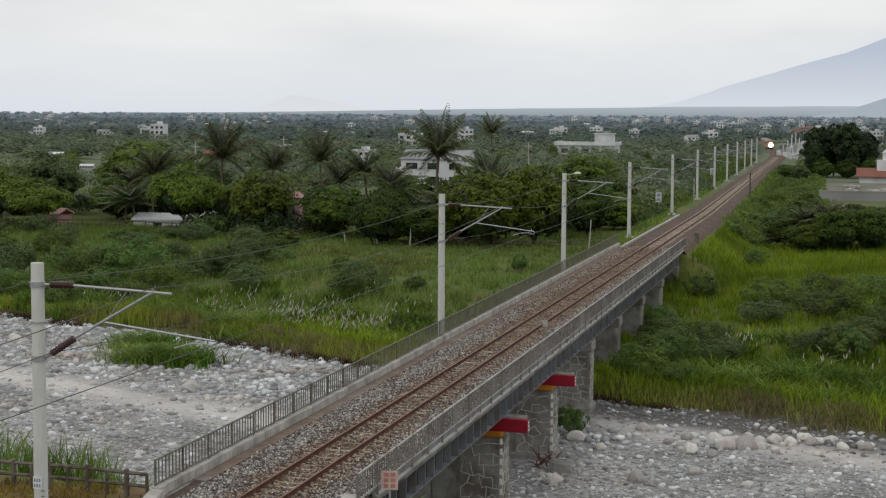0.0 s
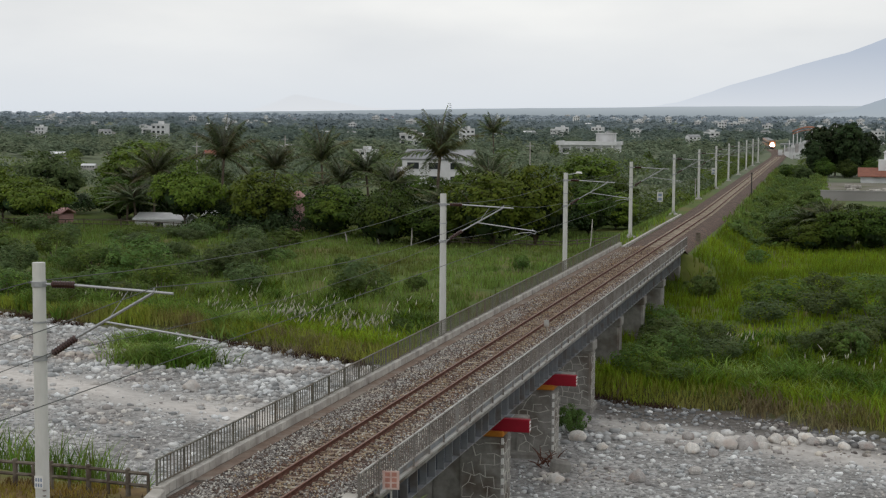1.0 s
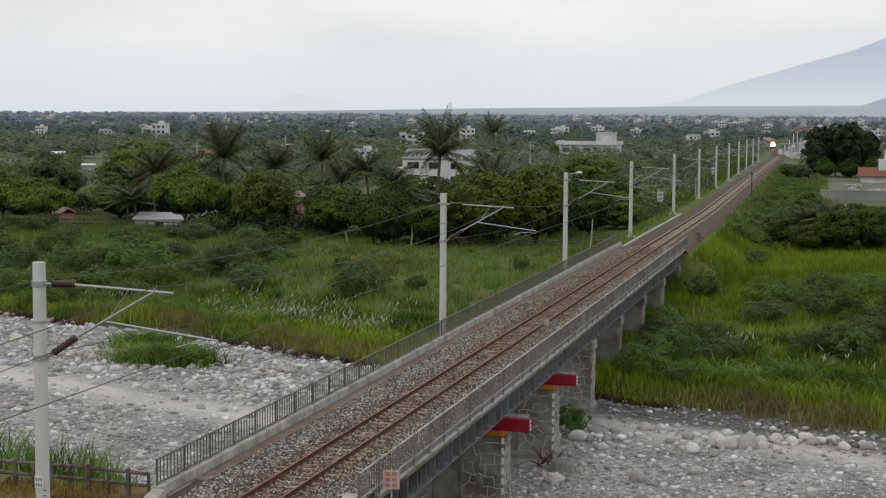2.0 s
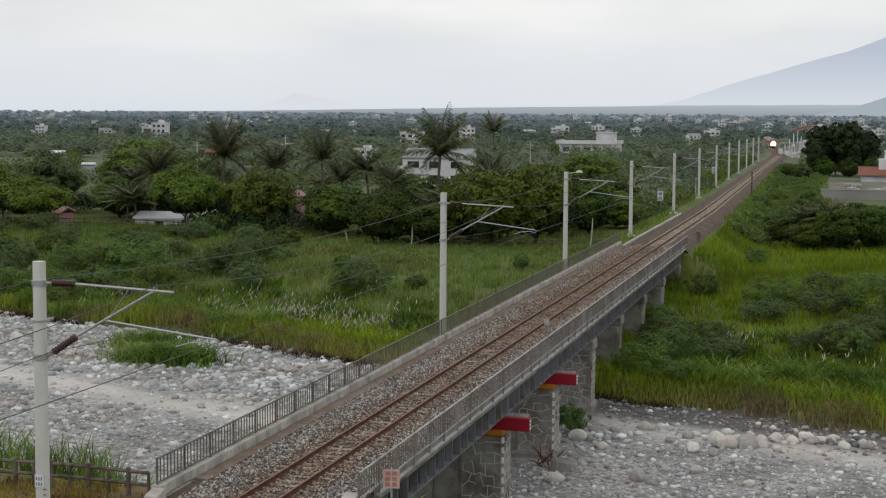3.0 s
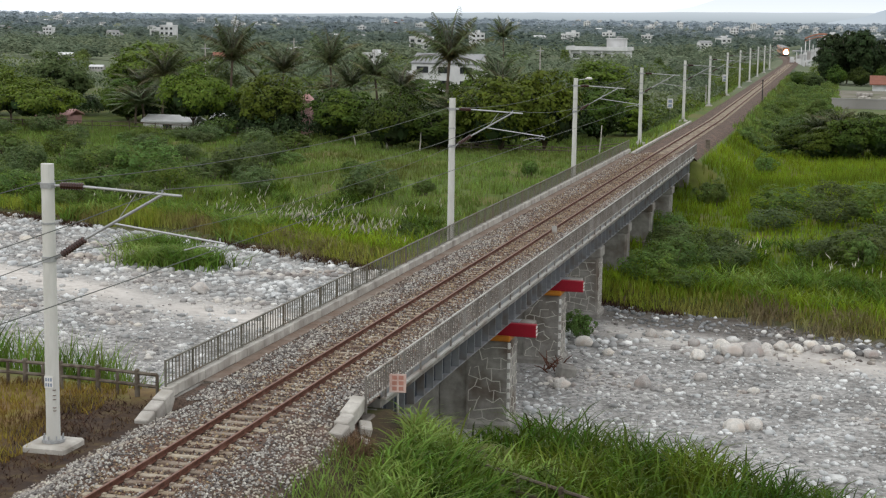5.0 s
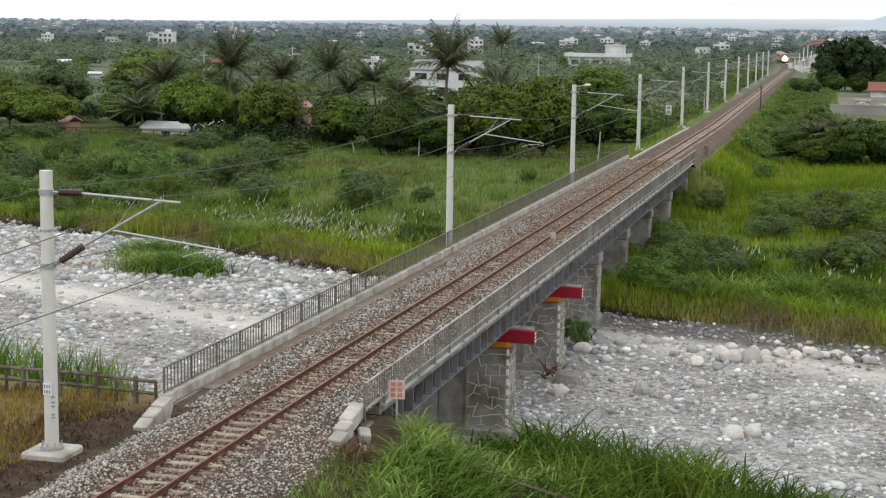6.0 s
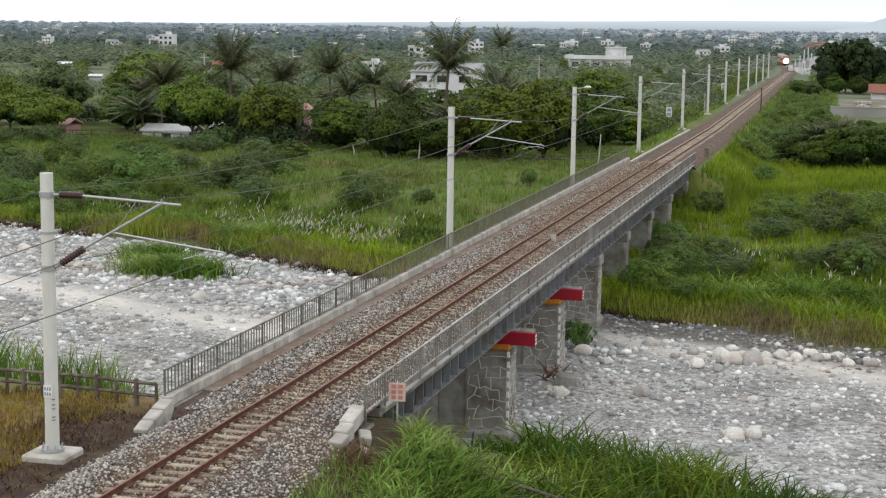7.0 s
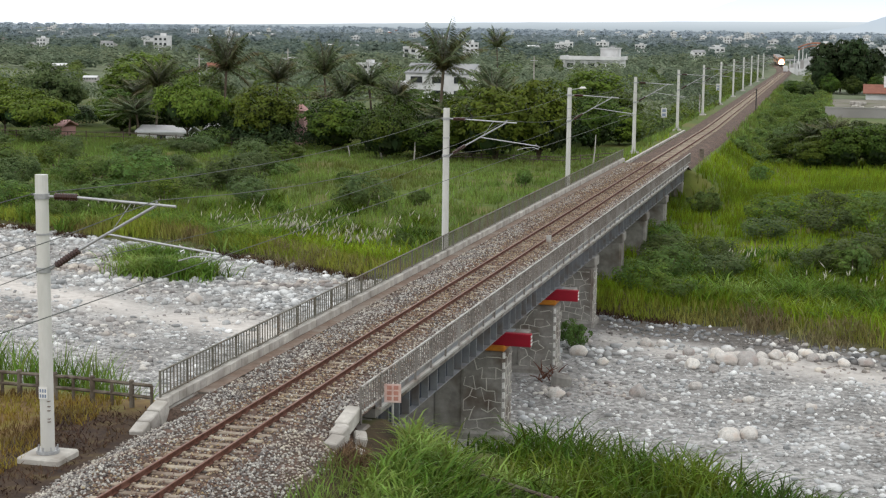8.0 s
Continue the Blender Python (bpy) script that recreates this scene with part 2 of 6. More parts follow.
def far_edge(x):
    return np.interp(x, [-160, -90, -52, -37, -27, -15, 4, 10, 18, 40, 90], [150, 130, 116.3, 110.7, 106.3, 99.5, 91, 89, 84.3, 72, 50]) + 0.7 * wobble(x, x * 0.5, 2.5, 2.0)


def ground(x, y):
    """Height of the ground at arrays x, y."""
    x, y = np.asarray(x, float), np.asarray(y, float)
    plain = np.interp(y, [0, 60, 100, 150, 200, 450, 700, 1500], [-5.2, -5.2, -5.0, -4.6, -4.5, -5.6, -7.2, -8.5])
    near_left = -0.92 - 0.035 * np.maximum(0, -x - 5)
    near_right = -1.0 - 2.5 * smooth01((x - 2.6) / 2.6) - 1.0 * smooth01((x - 5) / 11)
    near = np.where(x < 0, near_left, near_right)
    near = near + (-3.9 - near) * smooth01((y - 43.6) / 3.0) * smooth01((x + 3.4) / 0.8) * smooth01((5.5 - x) / 2.0)
    near = near + (-1.35 - near) * smooth01((y - 42.5) / 3.0) * (x < -2.5)
    n = near_edge(x)
    near_width = np.where(x < 2.6, 13.0, 9.0)
    bank_near = BED + (near - BED) * smooth01((n - y) / near_width)
    f = far_edge(x)
    rise = 0.75 * smooth01((y - f) / 1.6)
    far = BED + rise + (plain - BED - 0.75) * smooth01((y - f - 1) / 42)
    z = np.where(y < (n + f) / 2, bank_near, far)
    bed = smooth01((y - n) / 2) * smooth01((f - y) / 2)
    z = z + bed * (0.22 * wobble(x, y, 5.0, 1.0) + 0.12 * wobble(x, y, 1.9, 4.0)) + (1 - bed) * 0.10 * wobble(x, y, 2.6, 3.0)
    # railway embankment off the bridge
    c = np.where(y > 195, -0.0135 * np.maximum(0, y - 195) - 0.00018 * np.maximum(0, y - 546) ** 2, 0)
    crest = -GRADE * np.minimum(y, 1200) - 0.62
    off = np.abs(x - c)
    slope = crest - np.maximum(0, off - np.where(x < c, 5.2, 3.0)) / 1.6
    on = np.where(y < 90, smooth01((BRIDGE_START + 1.5 - y) / 2.0), smooth01((y - BRIDGE_END + 3.0) / 3.0)) * (y < 1100)
    bank = np.where(off < 14, np.maximum(z, slope), z)
    return z * (1 - on) + bank * on


def damp_strip(x, y):
    """The damp dark shingle under the far bank beside the bridge."""
    f = far_edge(x)
    return smooth01((y - f + 6.0 + 0.8 * wobble(x, y, 1.6)) / 1.6) * smooth01((f + 0.4 - y) / 0.8) * smooth01((x - 1.0) / 2.0) * (1 - 0.6 * smooth01((x - 12) / 8))


def gz(x, y):
    return float(ground(np.array([x]), np.array([y]))[0])


def ground_material():
    m = mat("ground", (0.100, 0.140, 0.022), (0.050, 0.080, 0.013), 0.95, 1.1, bump=0.5, bump_scale=3.0, c=(0.12, 0.11, 0.03), big=0.15, coord="World")
    n, l = m.node_tree.nodes, m.node_tree.links
    bsdf = n["Principled BSDF"]
    grass = bsdf.inputs["Base Color"].links[0].from_socket
    pos = n.new("ShaderNodeNewGeometry").outputs["Position"]

    def noise_ramp(scale, stops, detail=6.0):
        t, r = n.new("ShaderNodeTexNoise"), n.new("ShaderNodeValToRGB")
        t.inputs["Scale"].default_value, t.inputs["Detail"].default_value, t.inputs["Roughness"].default_value = scale, detail, 0.7
        l.new(pos, t.inputs["Vector"])
        e = r.color_ramp.elements
        e[0].position, e[0].color = stops[0][0], (*stops[0][1], 1)
        e[1].position, e[1].color = stops[-1][0], (*stops[-1][1], 1)
        for p, c in stops[1:-1]:
            e.new(p).color = (*c, 1)
        l.new(t.outputs["Fac"], r.inputs[0])
        return r.outputs[0]

    pale_gravel = noise_ramp(3.4, [(0.36, (0.10, 0.099, 0.096)), (0.50, (0.33, 0.325, 0.315)), (0.68, (0.54, 0.53, 0.515))], 9.0)
    dark_gravel = noise_ramp(4.2, [(0.36, (0.06, 0.058, 0.055)), (0.52, (0.20, 0.195, 0.187)), (0.68, (0.42, 0.412, 0.40))], 9.0)
    patches = noise_ramp(0.28, [(0.44, (0, 0, 0)), (0.60, (1, 1, 1))], 5.0)
    gmix = n.new("ShaderNodeMix")
    gmix.data_type = "RGBA"
    l.new(patches, gmix.inputs[0])
    l.new(pale_gravel, gmix.inputs[6])
    l.new(dark_gravel, gmix.inputs[7])
    gravel = gmix.outputs[2]
    damp = noise_ramp(3.0, [(0.35, (0.05, 0.045, 0.04)), (0.55, (0.12, 0.11, 0.10)), (0.7, (0.24, 0.23, 0.215))], 9.0)
    soil = noise_ramp(1.3, [(0.35, (0.022, 0.013, 0.010)), (0.55, (0.055, 0.034, 0.020)), (0.7, (0.10, 0.075, 0.03))])
    sand = noise_ramp(1.6, [(0.3, (0.36, 0.33, 0.305)), (0.5, (0.53, 0.50, 0.465)), (0.7, (0.62, 0.59, 0.56))], 9.0)
    straw = noise_ramp(0.9, [(0.34, (0.075, 0.045, 0.022)), (0.5, (0.165, 0.105, 0.040)), (0.66, (0.19, 0.17, 0.042))])
    # Field tones greyed for distance haze, blended in beyond 230 m.
    hazed_fields = noise_ramp(0.012, [(0.35, (0.062, 0.085, 0.045)), (0.5, (0.10, 0.125, 0.065)), (0.66, (0.14, 0.155, 0.10))], 4.0)
    for layer, colour in (("hazed_fields", hazed_fields), ("bed", gravel), ("damp", damp), ("sand", sand), ("straw", straw), ("soil", soil)):
        at = n.new("ShaderNodeAttribute")
        at.attribute_name = layer
        mx = n.new("ShaderNodeMix")
        mx.data_type = "RGBA"
        l.new(at.outputs["Fac"], mx.inputs[0])
        l.new(grass, mx.inputs[6])
        l.new(colour, mx.inputs[7])
        grass = mx.outputs[2]
    l.new(grass, bsdf.inputs["Base Color"])
    return m


def build_ground():
    xs = np.unique(np.concatenate([np.linspace(-4800, -300, 24), np.linspace(-300, -70, 60), np.arange(-70, 30, 0.8), np.linspace(30, 120, 60), np.linspace(120, 4800, 30)]))
    ys = np.unique(np.concatenate([np.linspace(-600, 28, 20), np.arange(28, 145, 0.8), np.linspace(145, 260, 80), np.linspace(260, 800, 80), np.linspace(800, 4900, 40)]))
    gx, gy = np.meshgrid(xs, ys)
    z = ground(gx.ravel(), gy.ravel())
    w, h = len(xs), len(ys)
    i = np.arange(w * h).reshape(h, w)
    faces = np.stack([i[:-1, :-1], i[:-1, 1:], i[1:, 1:], i[1:, :-1]], -1).reshape(-1, 4)
    me = quick("ground", np.stack([gx.ravel(), gy.ravel(), z], -1), faces, ground_material(), True)
    x, y = gx.ravel(), gy.ravel()
    bed = smooth01((y - near_edge(x) + 1.5) / 2.0) * smooth01((far_edge(x) - y + 0.5) / 1.5)
    soil = smooth01((43.5 - y) / 3) * smooth01((-2.2 - x) / 0.5) * smooth01((x + 6.3 + 0.7 * wobble(x, y, 1.2) + 0.22 * (y - 36)) / 0.9)
    soil = np.maximum(soil, 0.5 * smooth01((y - far_edge(x) + 1.3) / 0.8) * smooth01((far_edge(x) + 2.2 - y) / 1.2))
    soil = np.maximum(soil, smooth01((5.4 + 0.4 * wobble(x, y, 0.9) - x) / 1.0) * smooth01((x - 2.2) / 0.3) * smooth01((50 - y) / 2) * 0.92)
    sand = bed * np.maximum(np.exp(-((y - (86.0 - 0.46 * (x + 27))) / 2.6) ** 2) * (x < -6), 0.6 * np.exp(-((y - 83 + 0.3 * (x - 4)) / 2.0) ** 2) * (x > 3))
    sand = np.clip(sand * (1.1 + 0.5 * wobble(x, y, 2.2, 6.0)), 0, 1)
    hazed_fields = smooth01((y - 230) / 120)
    straw = smooth01((46.5 - y) / 3) * smooth01((-2.2 - x) / 0.5) * smooth01((x + 26) / 6)
    for layer, values in (("bed", bed), ("soil", soil), ("sand", sand), ("damp", damp_strip(x, y)), ("straw", straw), ("hazed_fields", hazed_fields)):
        me.attributes.new(layer, "FLOAT", "POINT").data.foreach_set("value", values.astype(np.float32))
    tagged(new("ground", me), "river valley floor of grey gravel, dark soil and green scrub", "ground", kind="structure")


build_ground()

# ---- railway track ----
def shift(y):
    return xc(y), zr(y)


TRACK_YS = [25.0, 40.0, 60.0, 90.0, 138.0, 195.0] + [200.0 + 15 * k for k in range(46)]


def build_track():
    track = thing("railway_track", "single rusty railway track on stone ballast", "railway track", kind="structure")
    for side in (-1, 1):
        c = side * 0.5665
        ring = [(-0.065, -0.155), (0.065, -0.155), (0.065, -0.138), (0.012, -0.12), (0.012, -0.042), (0.036, -0.03), (0.036, -0.006), (-0.036, -0.006),
                (-0.036, -0.03), (-0.012, -0.042), (-0.012, -0.12), (-0.065, -0.138)]
        rail = part("rail", Mesh().profile([(c + x, z) for x, z in ring], TRACK_YS, shift), RUST, track, "rusty brown steel rail")
        part("railhead", Mesh().profile([(c - 0.033, -0.009), (c + 0.033, -0.009), (c + 0.026, 0.002), (c - 0.026, 0.002)], TRACK_YS, shift), RAIL_TOP, rail)
    m = Mesh().box(-1.0, 1.0, -0.10, 0.10, -0.36, -0.15, bevel=0.025)
    for side in (-1, 1):
        c = side * 0.5665
        m.box(c - 0.15, c - 0.07, -0.06, 0.06, -0.155, -0.115).box(c + 0.07, c + 0.15, -0.06, 0.06, -0.155, -0.115)
    sleeper = m.data("sleeper", SLEEPER)
    y = 30.0
    while y < 190:
        part("sleeper", sleeper, None, track, at=pose(random.uniform(-0.02, 0.02), y, zr(y) + random.uniform(-0.012, 0.008), 0, 0, random.uniform(-0.6, 0.6)))
        y += 0.6
    rest = Mesh()
    while y < 560:
        rest.box(xc(y) - 1, xc(y) + 1, y - 0.12, y + 0.12, zr(y) - 0.36, zr(y) - 0.15)
        y += 0.6
    tagged(part("far_sleepers", rest, SLEEPER, track), kind="stuff")


def ballast_z(x, y):
    """Top of the ballast relative to the railhead."""
    on_bridge = (y > 41.2) & (y < BRIDGE_END)
    a = np.abs(x)
    off = -0.19 - 0.46 * smooth01((a - 1.7) / 1.6) - 0.9 * smooth01((x - 2.7) / 1.1)
    right = -0.16 - 0.08 * smooth01((a - 1.5) / 1.0)
    return np.where(on_bridge, right, off) + 0.02 * wobble(x, y, 0.5) + 0.015 * wobble(x, y, 0.21, 2)


def build_ballast():
    ys = np.unique(np.concatenate([np.arange(25, 75, 0.25), np.arange(75, 200, 0.6), np.arange(200, 900, 6.0)]))
    ts = np.linspace(-1, 1, 31)
    gy, gt = np.meshgrid(ys, ts, indexing="ij")
    on = (gy > 41.2) & (gy < BRIDGE_END)
    gx = np.where(gt < 0, gt * np.where(on, np.where(gy < BRIDGE_START, 2.93, 2.66), 3.25), gt * np.where(on, 2.62, np.where(gy < 60, 3.8, np.interp(gy, [138, 200, 300], [3.6, 3.1, 2.6]))))
    z = ballast_z(gx, gy) - GRADE * gy
    cx = np.array([xc(v) for v in ys])[:, None]
    w = len(ts)
    i = np.arange(gx.size).reshape(gx.shape)
    faces = np.stack([i[:-1, :-1], i[:-1, 1:], i[1:, 1:], i[1:, :-1]], -1).reshape(-1, 4)
    me = quick("ballast", np.stack([(gx + cx).ravel(), gy.ravel(), z.ravel()], -1), faces, BALLAST, True)
    tagged(new("ballast_bed", me), "grey and rust-brown crushed stone ballast under the track", "ballast", kind="structure")
    # loose stones on top: rust-stained between and beside the rails, grey towards the edges
    octa_v = np.array([(1, 0, 0), (0, 1, 0), (-1, 0, 0), (0, -1, 0), (0, 0, 1), (0, 0, -1)], float)
    octa_f = np.array([(0, 1, 4), (1, 2, 4), (2, 3, 4), (3, 0, 4), (1, 0, 5), (2, 1, 5), (3, 2, 5), (0, 3, 5)])
    n = 66000
    y = 29.5 + 110 * rng.random(n) ** 1.5
    on = (y > 41.2)
    x = np.where(on, -2.62 + 5.2 * rng.random(n), -3.2 + 7.0 * rng.random(n))
    keep = (np.abs(np.abs(x) - 0.5665) > 0.11)
    over_sleeper = np.abs((y - 30.0) % 0.6 - 0.3) > 0.19
    keep &= ~((np.abs(x) < 0.95) & over_sleeper & (rng.random(n) < 0.66))
    x, y = x[keep], y[keep]
    n = len(x)
    z = ballast_z(x, y) - GRADE * y
    r = rng.uniform(0.028, 0.066, n)
    v = octa_v[None] * rng.uniform(0.6, 1.25, (n, 6, 1)) * np.stack([r, r * rng.uniform(0.6, 1, n), r * rng.uniform(0.5, 0.9, n)], -1)[:, None]
    a = rng.random(n) * 6.28
    ca, sa = np.cos(a)[:, None], np.sin(a)[:, None]
    v = np.stack([v[..., 0] * ca - v[..., 1] * sa, v[..., 0] * sa + v[..., 1] * ca, v[..., 2]], -1) + np.stack([x, y, z + r * 0.25], -1)[:, None]
    stain = smooth01((1.75 - np.abs(x)) / 1.0) * 0.75 + 0.55 * smooth01((y - 68) / 30) * (x < 1.0) + 0.16 * wobble(x, y, 1.6, 3.0)
    brown = rng.random(n) < stain
    for kind, material, label in ((brown, BROWN_STONE, "rust-brown crushed ballast stones between the rails"), (~brown, BALLAST_STONE, "loose grey crushed ballast stones beside the rails")):
        f = octa_f[None] + 6 * np.arange(int(kind.sum()))[:, None, None]
        tagged(new("ballast_stones", quick("ballast_stones", v[kind].reshape(-1, 3), f.reshape(-1, 3), material)), label, "ballast", kind="stuff")


# ---- bridge ----
PIERS = [63.5, 75.4, 87.2, 98.6, 111.0, 123.5]
SPANS = [BRIDGE_START + 0.6] + PIERS + [BRIDGE_END - 1.0]


def crack_lines(mesh, at, u0, u1, z0, z1, face, seed, share):
    """Thin raised joints of pale mortar round the uneven stones of a masonry pier face; share: how many of them are left."""
    r = random.Random(seed)
    cols, rows = max(2, round((u1 - u0) / 0.55)), max(3, round((z1 - z0) / 0.42))
    grid = {}
    for j in range(rows + 1):
        for i in range(cols * 2 + 1):
            u = u0 + (u1 - u0) * min(1.0, max(0.0, (i + r.uniform(-0.5, 0.5)) / (cols * 2)))
            z = z0 + (z1 - z0) * min(1.0, max(0.0, (j + r.uniform(-0.32, 0.32)) / rows))
            grid[i, j] = (at, u, z) if face == "x" else (u, at, z)
    for j in range(rows + 1):
        for i in range(cols * 2):
            if r.random() < share:
                mesh.tube([grid[i, j], grid[i + 1, j]], r.uniform(0.012, 0.026), 5)
            if j < rows and i % 2 == j % 2 and r.random() < share:
                mesh.tube([grid[i, j], grid[i, j + 1]], r.uniform(0.012, 0.026), 5)


def build_bridge():
    bridge = thing("railway_bridge", "grey steel girder railway bridge on concrete piers over the river bed", "bridge", kind="structure")
    ys = [BRIDGE_START, 60, 80, 100, 120, BRIDGE_END]
    zs = lambda y: (0, zr(y))
    part("deck", Mesh().profile([(-3.35, -0.62), (2.6, -0.62), (2.6, -0.35), (-2.6, -0.35), (-2.6, -0.22), (-3.35, -0.22)], ys, zs), CONCRETE, bridge)
    part("walkway", Mesh().profile([(-3.02, -0.219), (-2.55, -0.219), (-2.55, -0.200), (-3.02, -0.20)], ys, zs), DIRTY_STRIP, bridge, "brown dusty concrete walkway")
    for side, web in ((1, 2.2), (-1, -2.2)):
        for a, b in zip(SPANS[:-1], SPANS[1:]):
            za, zb = zr(a), zr(b)
            g = part("girder", Mesh().profile([(web - 0.012, -1.5), (web + 0.012, -1.5), (web + 0.012, -0.64), (web - 0.012, -0.64)], [a + 0.06, b - 0.06], zs), WEB_STEEL, bridge, "dark blue-grey steel plate girder")
            part("flange", Mesh().profile([(web - 0.2, -1.53), (web + 0.24, -1.53), (web + 0.24, -1.50), (web - 0.2, -1.50)], [a + 0.04, b - 0.04], zs), STEEL_GREY, g)
            part("flange", Mesh().profile([(web - 0.2, -0.66), (web + 0.3, -0.66), (web + 0.3, -0.622), (web - 0.2, -0.622)], [a + 0.04, b - 0.04], zs), STEEL_GREY, g)
            k = max(2, round((b - a) / 1.25))
            for i in range(k + 1):
                y = a + 0.12 + (b - a - 0.24) * i / k
                p = Mesh().box(web + 0.012, web + 0.26, -0.03, 0.03, -1.5, -0.66) if side > 0 else Mesh().box(web - 0.2, web - 0.012, -0.03, 0.03, -1.5, -0.66)
                part("stiffener", p, STEEL_GREY, g, at=pose(0, y, zr(y)))
    # edge beam and brackets under the outer railing
    part("edge_beam", Mesh().profile([(2.6, -0.36), (2.78, -0.36), (2.78, -0.29), (2.6, -0.29)], ys, zs), RAILING_PALE, bridge, "pale steel edge beam")
    part("kerb_plate", Mesh().profile([(2.60, -0.29), (2.64, -0.29), (2.64, -0.14), (2.60, -0.14)], ys, zs), STEEL_GREY, bridge)
    bracket = Mesh().add([(2.2, -0.03, -1.0), (2.2, 0.03, -1.0), (2.76, -0.03, -0.36), (2.76, 0.03, -0.36), (2.2, -0.03, -0.36), (2.2, 0.03, -0.36)],
                         [(0, 1, 3, 2), (2, 3, 5, 4), (4, 5, 1, 0), (0, 2, 4), (1, 5, 3)]).data("bracket", STEEL_GREY)
    y = BRIDGE_START + 1.0
    while y < BRIDGE_END:
        part("bracket", bracket, None, bridge, at=pose(0, y, zr(y)))
        y += 1.9
    # piers
    for k, y in enumerate(PIERS):
        z, painted = zr(y), k < 2
        foot = min(gz(2.0, y), gz(-2.0, y)) - 0.4
        hx, hy = 2.45, 0.8
        top = -2.32 if painted else -2.1
        pier = part("pier", Mesh().box(0.6, hx, y - hy, y + hy, foot, z + top, bevel=0.12), CONCRETE, bridge, "weathered concrete pier with pale crack repairs")
        part("column", Mesh().box(-hx, -0.6, y - hy, y + hy, foot, z + top, bevel=0.12), CONCRETE, pier)
        part("cross_beam", Mesh().box(-0.62, 0.62, y - hy + 0.25, y + hy - 0.25, foot + 0.4, z + top - 0.15, bevel=0.05), CONCRETE, pier)
        part("footing", Mesh().box(-hx - 0.35, hx + 0.12, y - hy - 0.3, y + hy + 0.3, foot - 0.3, foot + 0.75, bevel=0.1), CONCRETE, pier)
        if painted:
            part("pier_head", Mesh().box(-hx - 0.004, hx + 0.004, y - hy - 0.004, y + hy + 0.004, z + top, z - 2.08, bevel=0.05), YELLOW, pier, "yellow-painted pier head")
            part("cap", Mesh().box(-3.3, 3.5, y - 0.66, y - 0.36, z - 2.10, z - 1.56, bevel=0.02), RED, pier, "red-painted cap beam")
            part("cap_block", Mesh().box(-2.45, 3.3, y - 0.34, y + 0.5, z - 2.06, z - 1.56, bevel=0.04), CONCRETE, pier, "grey concrete cap")
            stripes = Mesh()
            for s in range(3):
                stripes.box(3.5, 3.512, y - 0.65, y - 0.37, z - 2.03 + s * 0.155, z - 1.94 + s * 0.155)
            part("warning_stripe", stripes, WHITE_PAINT, pier, "white warning stripes")
            edge = Mesh()
            zz = foot + 0.9
            while zz < z + top - 0.2:
                edge.box(hx - 0.09, hx + 0.006, y - hy - 0.006, y - hy + 0.1, zz, zz + 0.24)
                zz += 0.42
            part("warning_stripe", edge, WHITE_PAINT, pier, "white dashes on the pier edge")
            part("bearing_block", Mesh().box(1.8, 2.7, y - 0.4, y + 0.3, z - 1.578, z - 1.535, bevel=0.01), STEEL_GREY, pier)
        else:
            part("cap", Mesh().box(-2.6, 2.55, y - 0.75, y + 0.75, z - 2.1, z - 1.54, bevel=0.05), CONCRETE, pier, "grey concrete pier cap")
        if k < 3:
            c = Mesh()
            thick = (0.8, 0.75, 0.95)[k]
            crack_lines(c, y - hy - 0.004, 0.72, hx - 0.12, foot + 0.76, z + top - 0.25, "y", 10 + k, thick)
            crack_lines(c, hx + 0.004, y - hy + 0.1, y + hy - 0.1, foot + 0.76, z + top - 0.25, "x", 30 + k, thick)
            part("crack_repair", c, MORTAR, pier, "pale mortar lines along cracks")
    # abutments
    z = zr(BRIDGE_START)
    ab = part("abutment", Mesh().box(-3.3, 2.3, BRIDGE_START - 1.0, BRIDGE_START + 1.3, gz(0, 56) - 0.5, z - 1.56, bevel=0.08), CONCRETE, bridge, "grey concrete abutment")
    part("back_wall", Mesh().box(-3.3, 2.55, BRIDGE_START - 0.9, BRIDGE_START - 0.05, z - 1.56, z - 0.63, bevel=0.04), CONCRETE, ab)
    part("wing_wall", Mesh().box(2.35, 2.75, BRIDGE_START - 3.6, BRIDGE_START - 0.9, z - 3.2, z - 0.55, bevel=0.06), CONCRETE, ab)
    z = zr(BRIDGE_END)
    part("abutment", Mesh().box(-3.3, 2.5, BRIDGE_END - 2.0, BRIDGE_END + 1.0, gz(0, 130) - 1.5, z - 1.56, bevel=0.08), CONCRETE, bridge, "grey concrete abutment")
    # parapet kerb of single blocks along the left walkway
    kerb = thing("parapet_kerb", "low parapet of pale concrete blocks along the bridge walkway", "parapet", kind="structure")
    block = Mesh().box(-3.34, -3.03, -0.245, 0.245, -0.22, 0.09, bevel=0.02).data("kerb_block", PALE_CONCRETE)
    y = BRIDGE_START - 2.0
    while y < BRIDGE_END + 2:
        part("kerb_block", block, None, kerb, at=pose(random.uniform(-0.012, 0.012), y, zr(y) + random.uniform(-0.008, 0.008), 0, 0, random.uniform(-0.5, 0.5)))
        y += 0.5
    for k, (yy, zz) in enumerate(((40.95, -0.14), (40.35, -0.32), (39.8, -0.50))):
        part("kerb_block", Mesh().box(-0.21, 0.21, -0.29, 0.29, -0.45, 0.1, bevel=0.03), PALE_CONCRETE, kerb, at=pose(-3.14 - 0.02 * k, yy, zr(yy) + zz, 14, 0, 3 * k - 3))
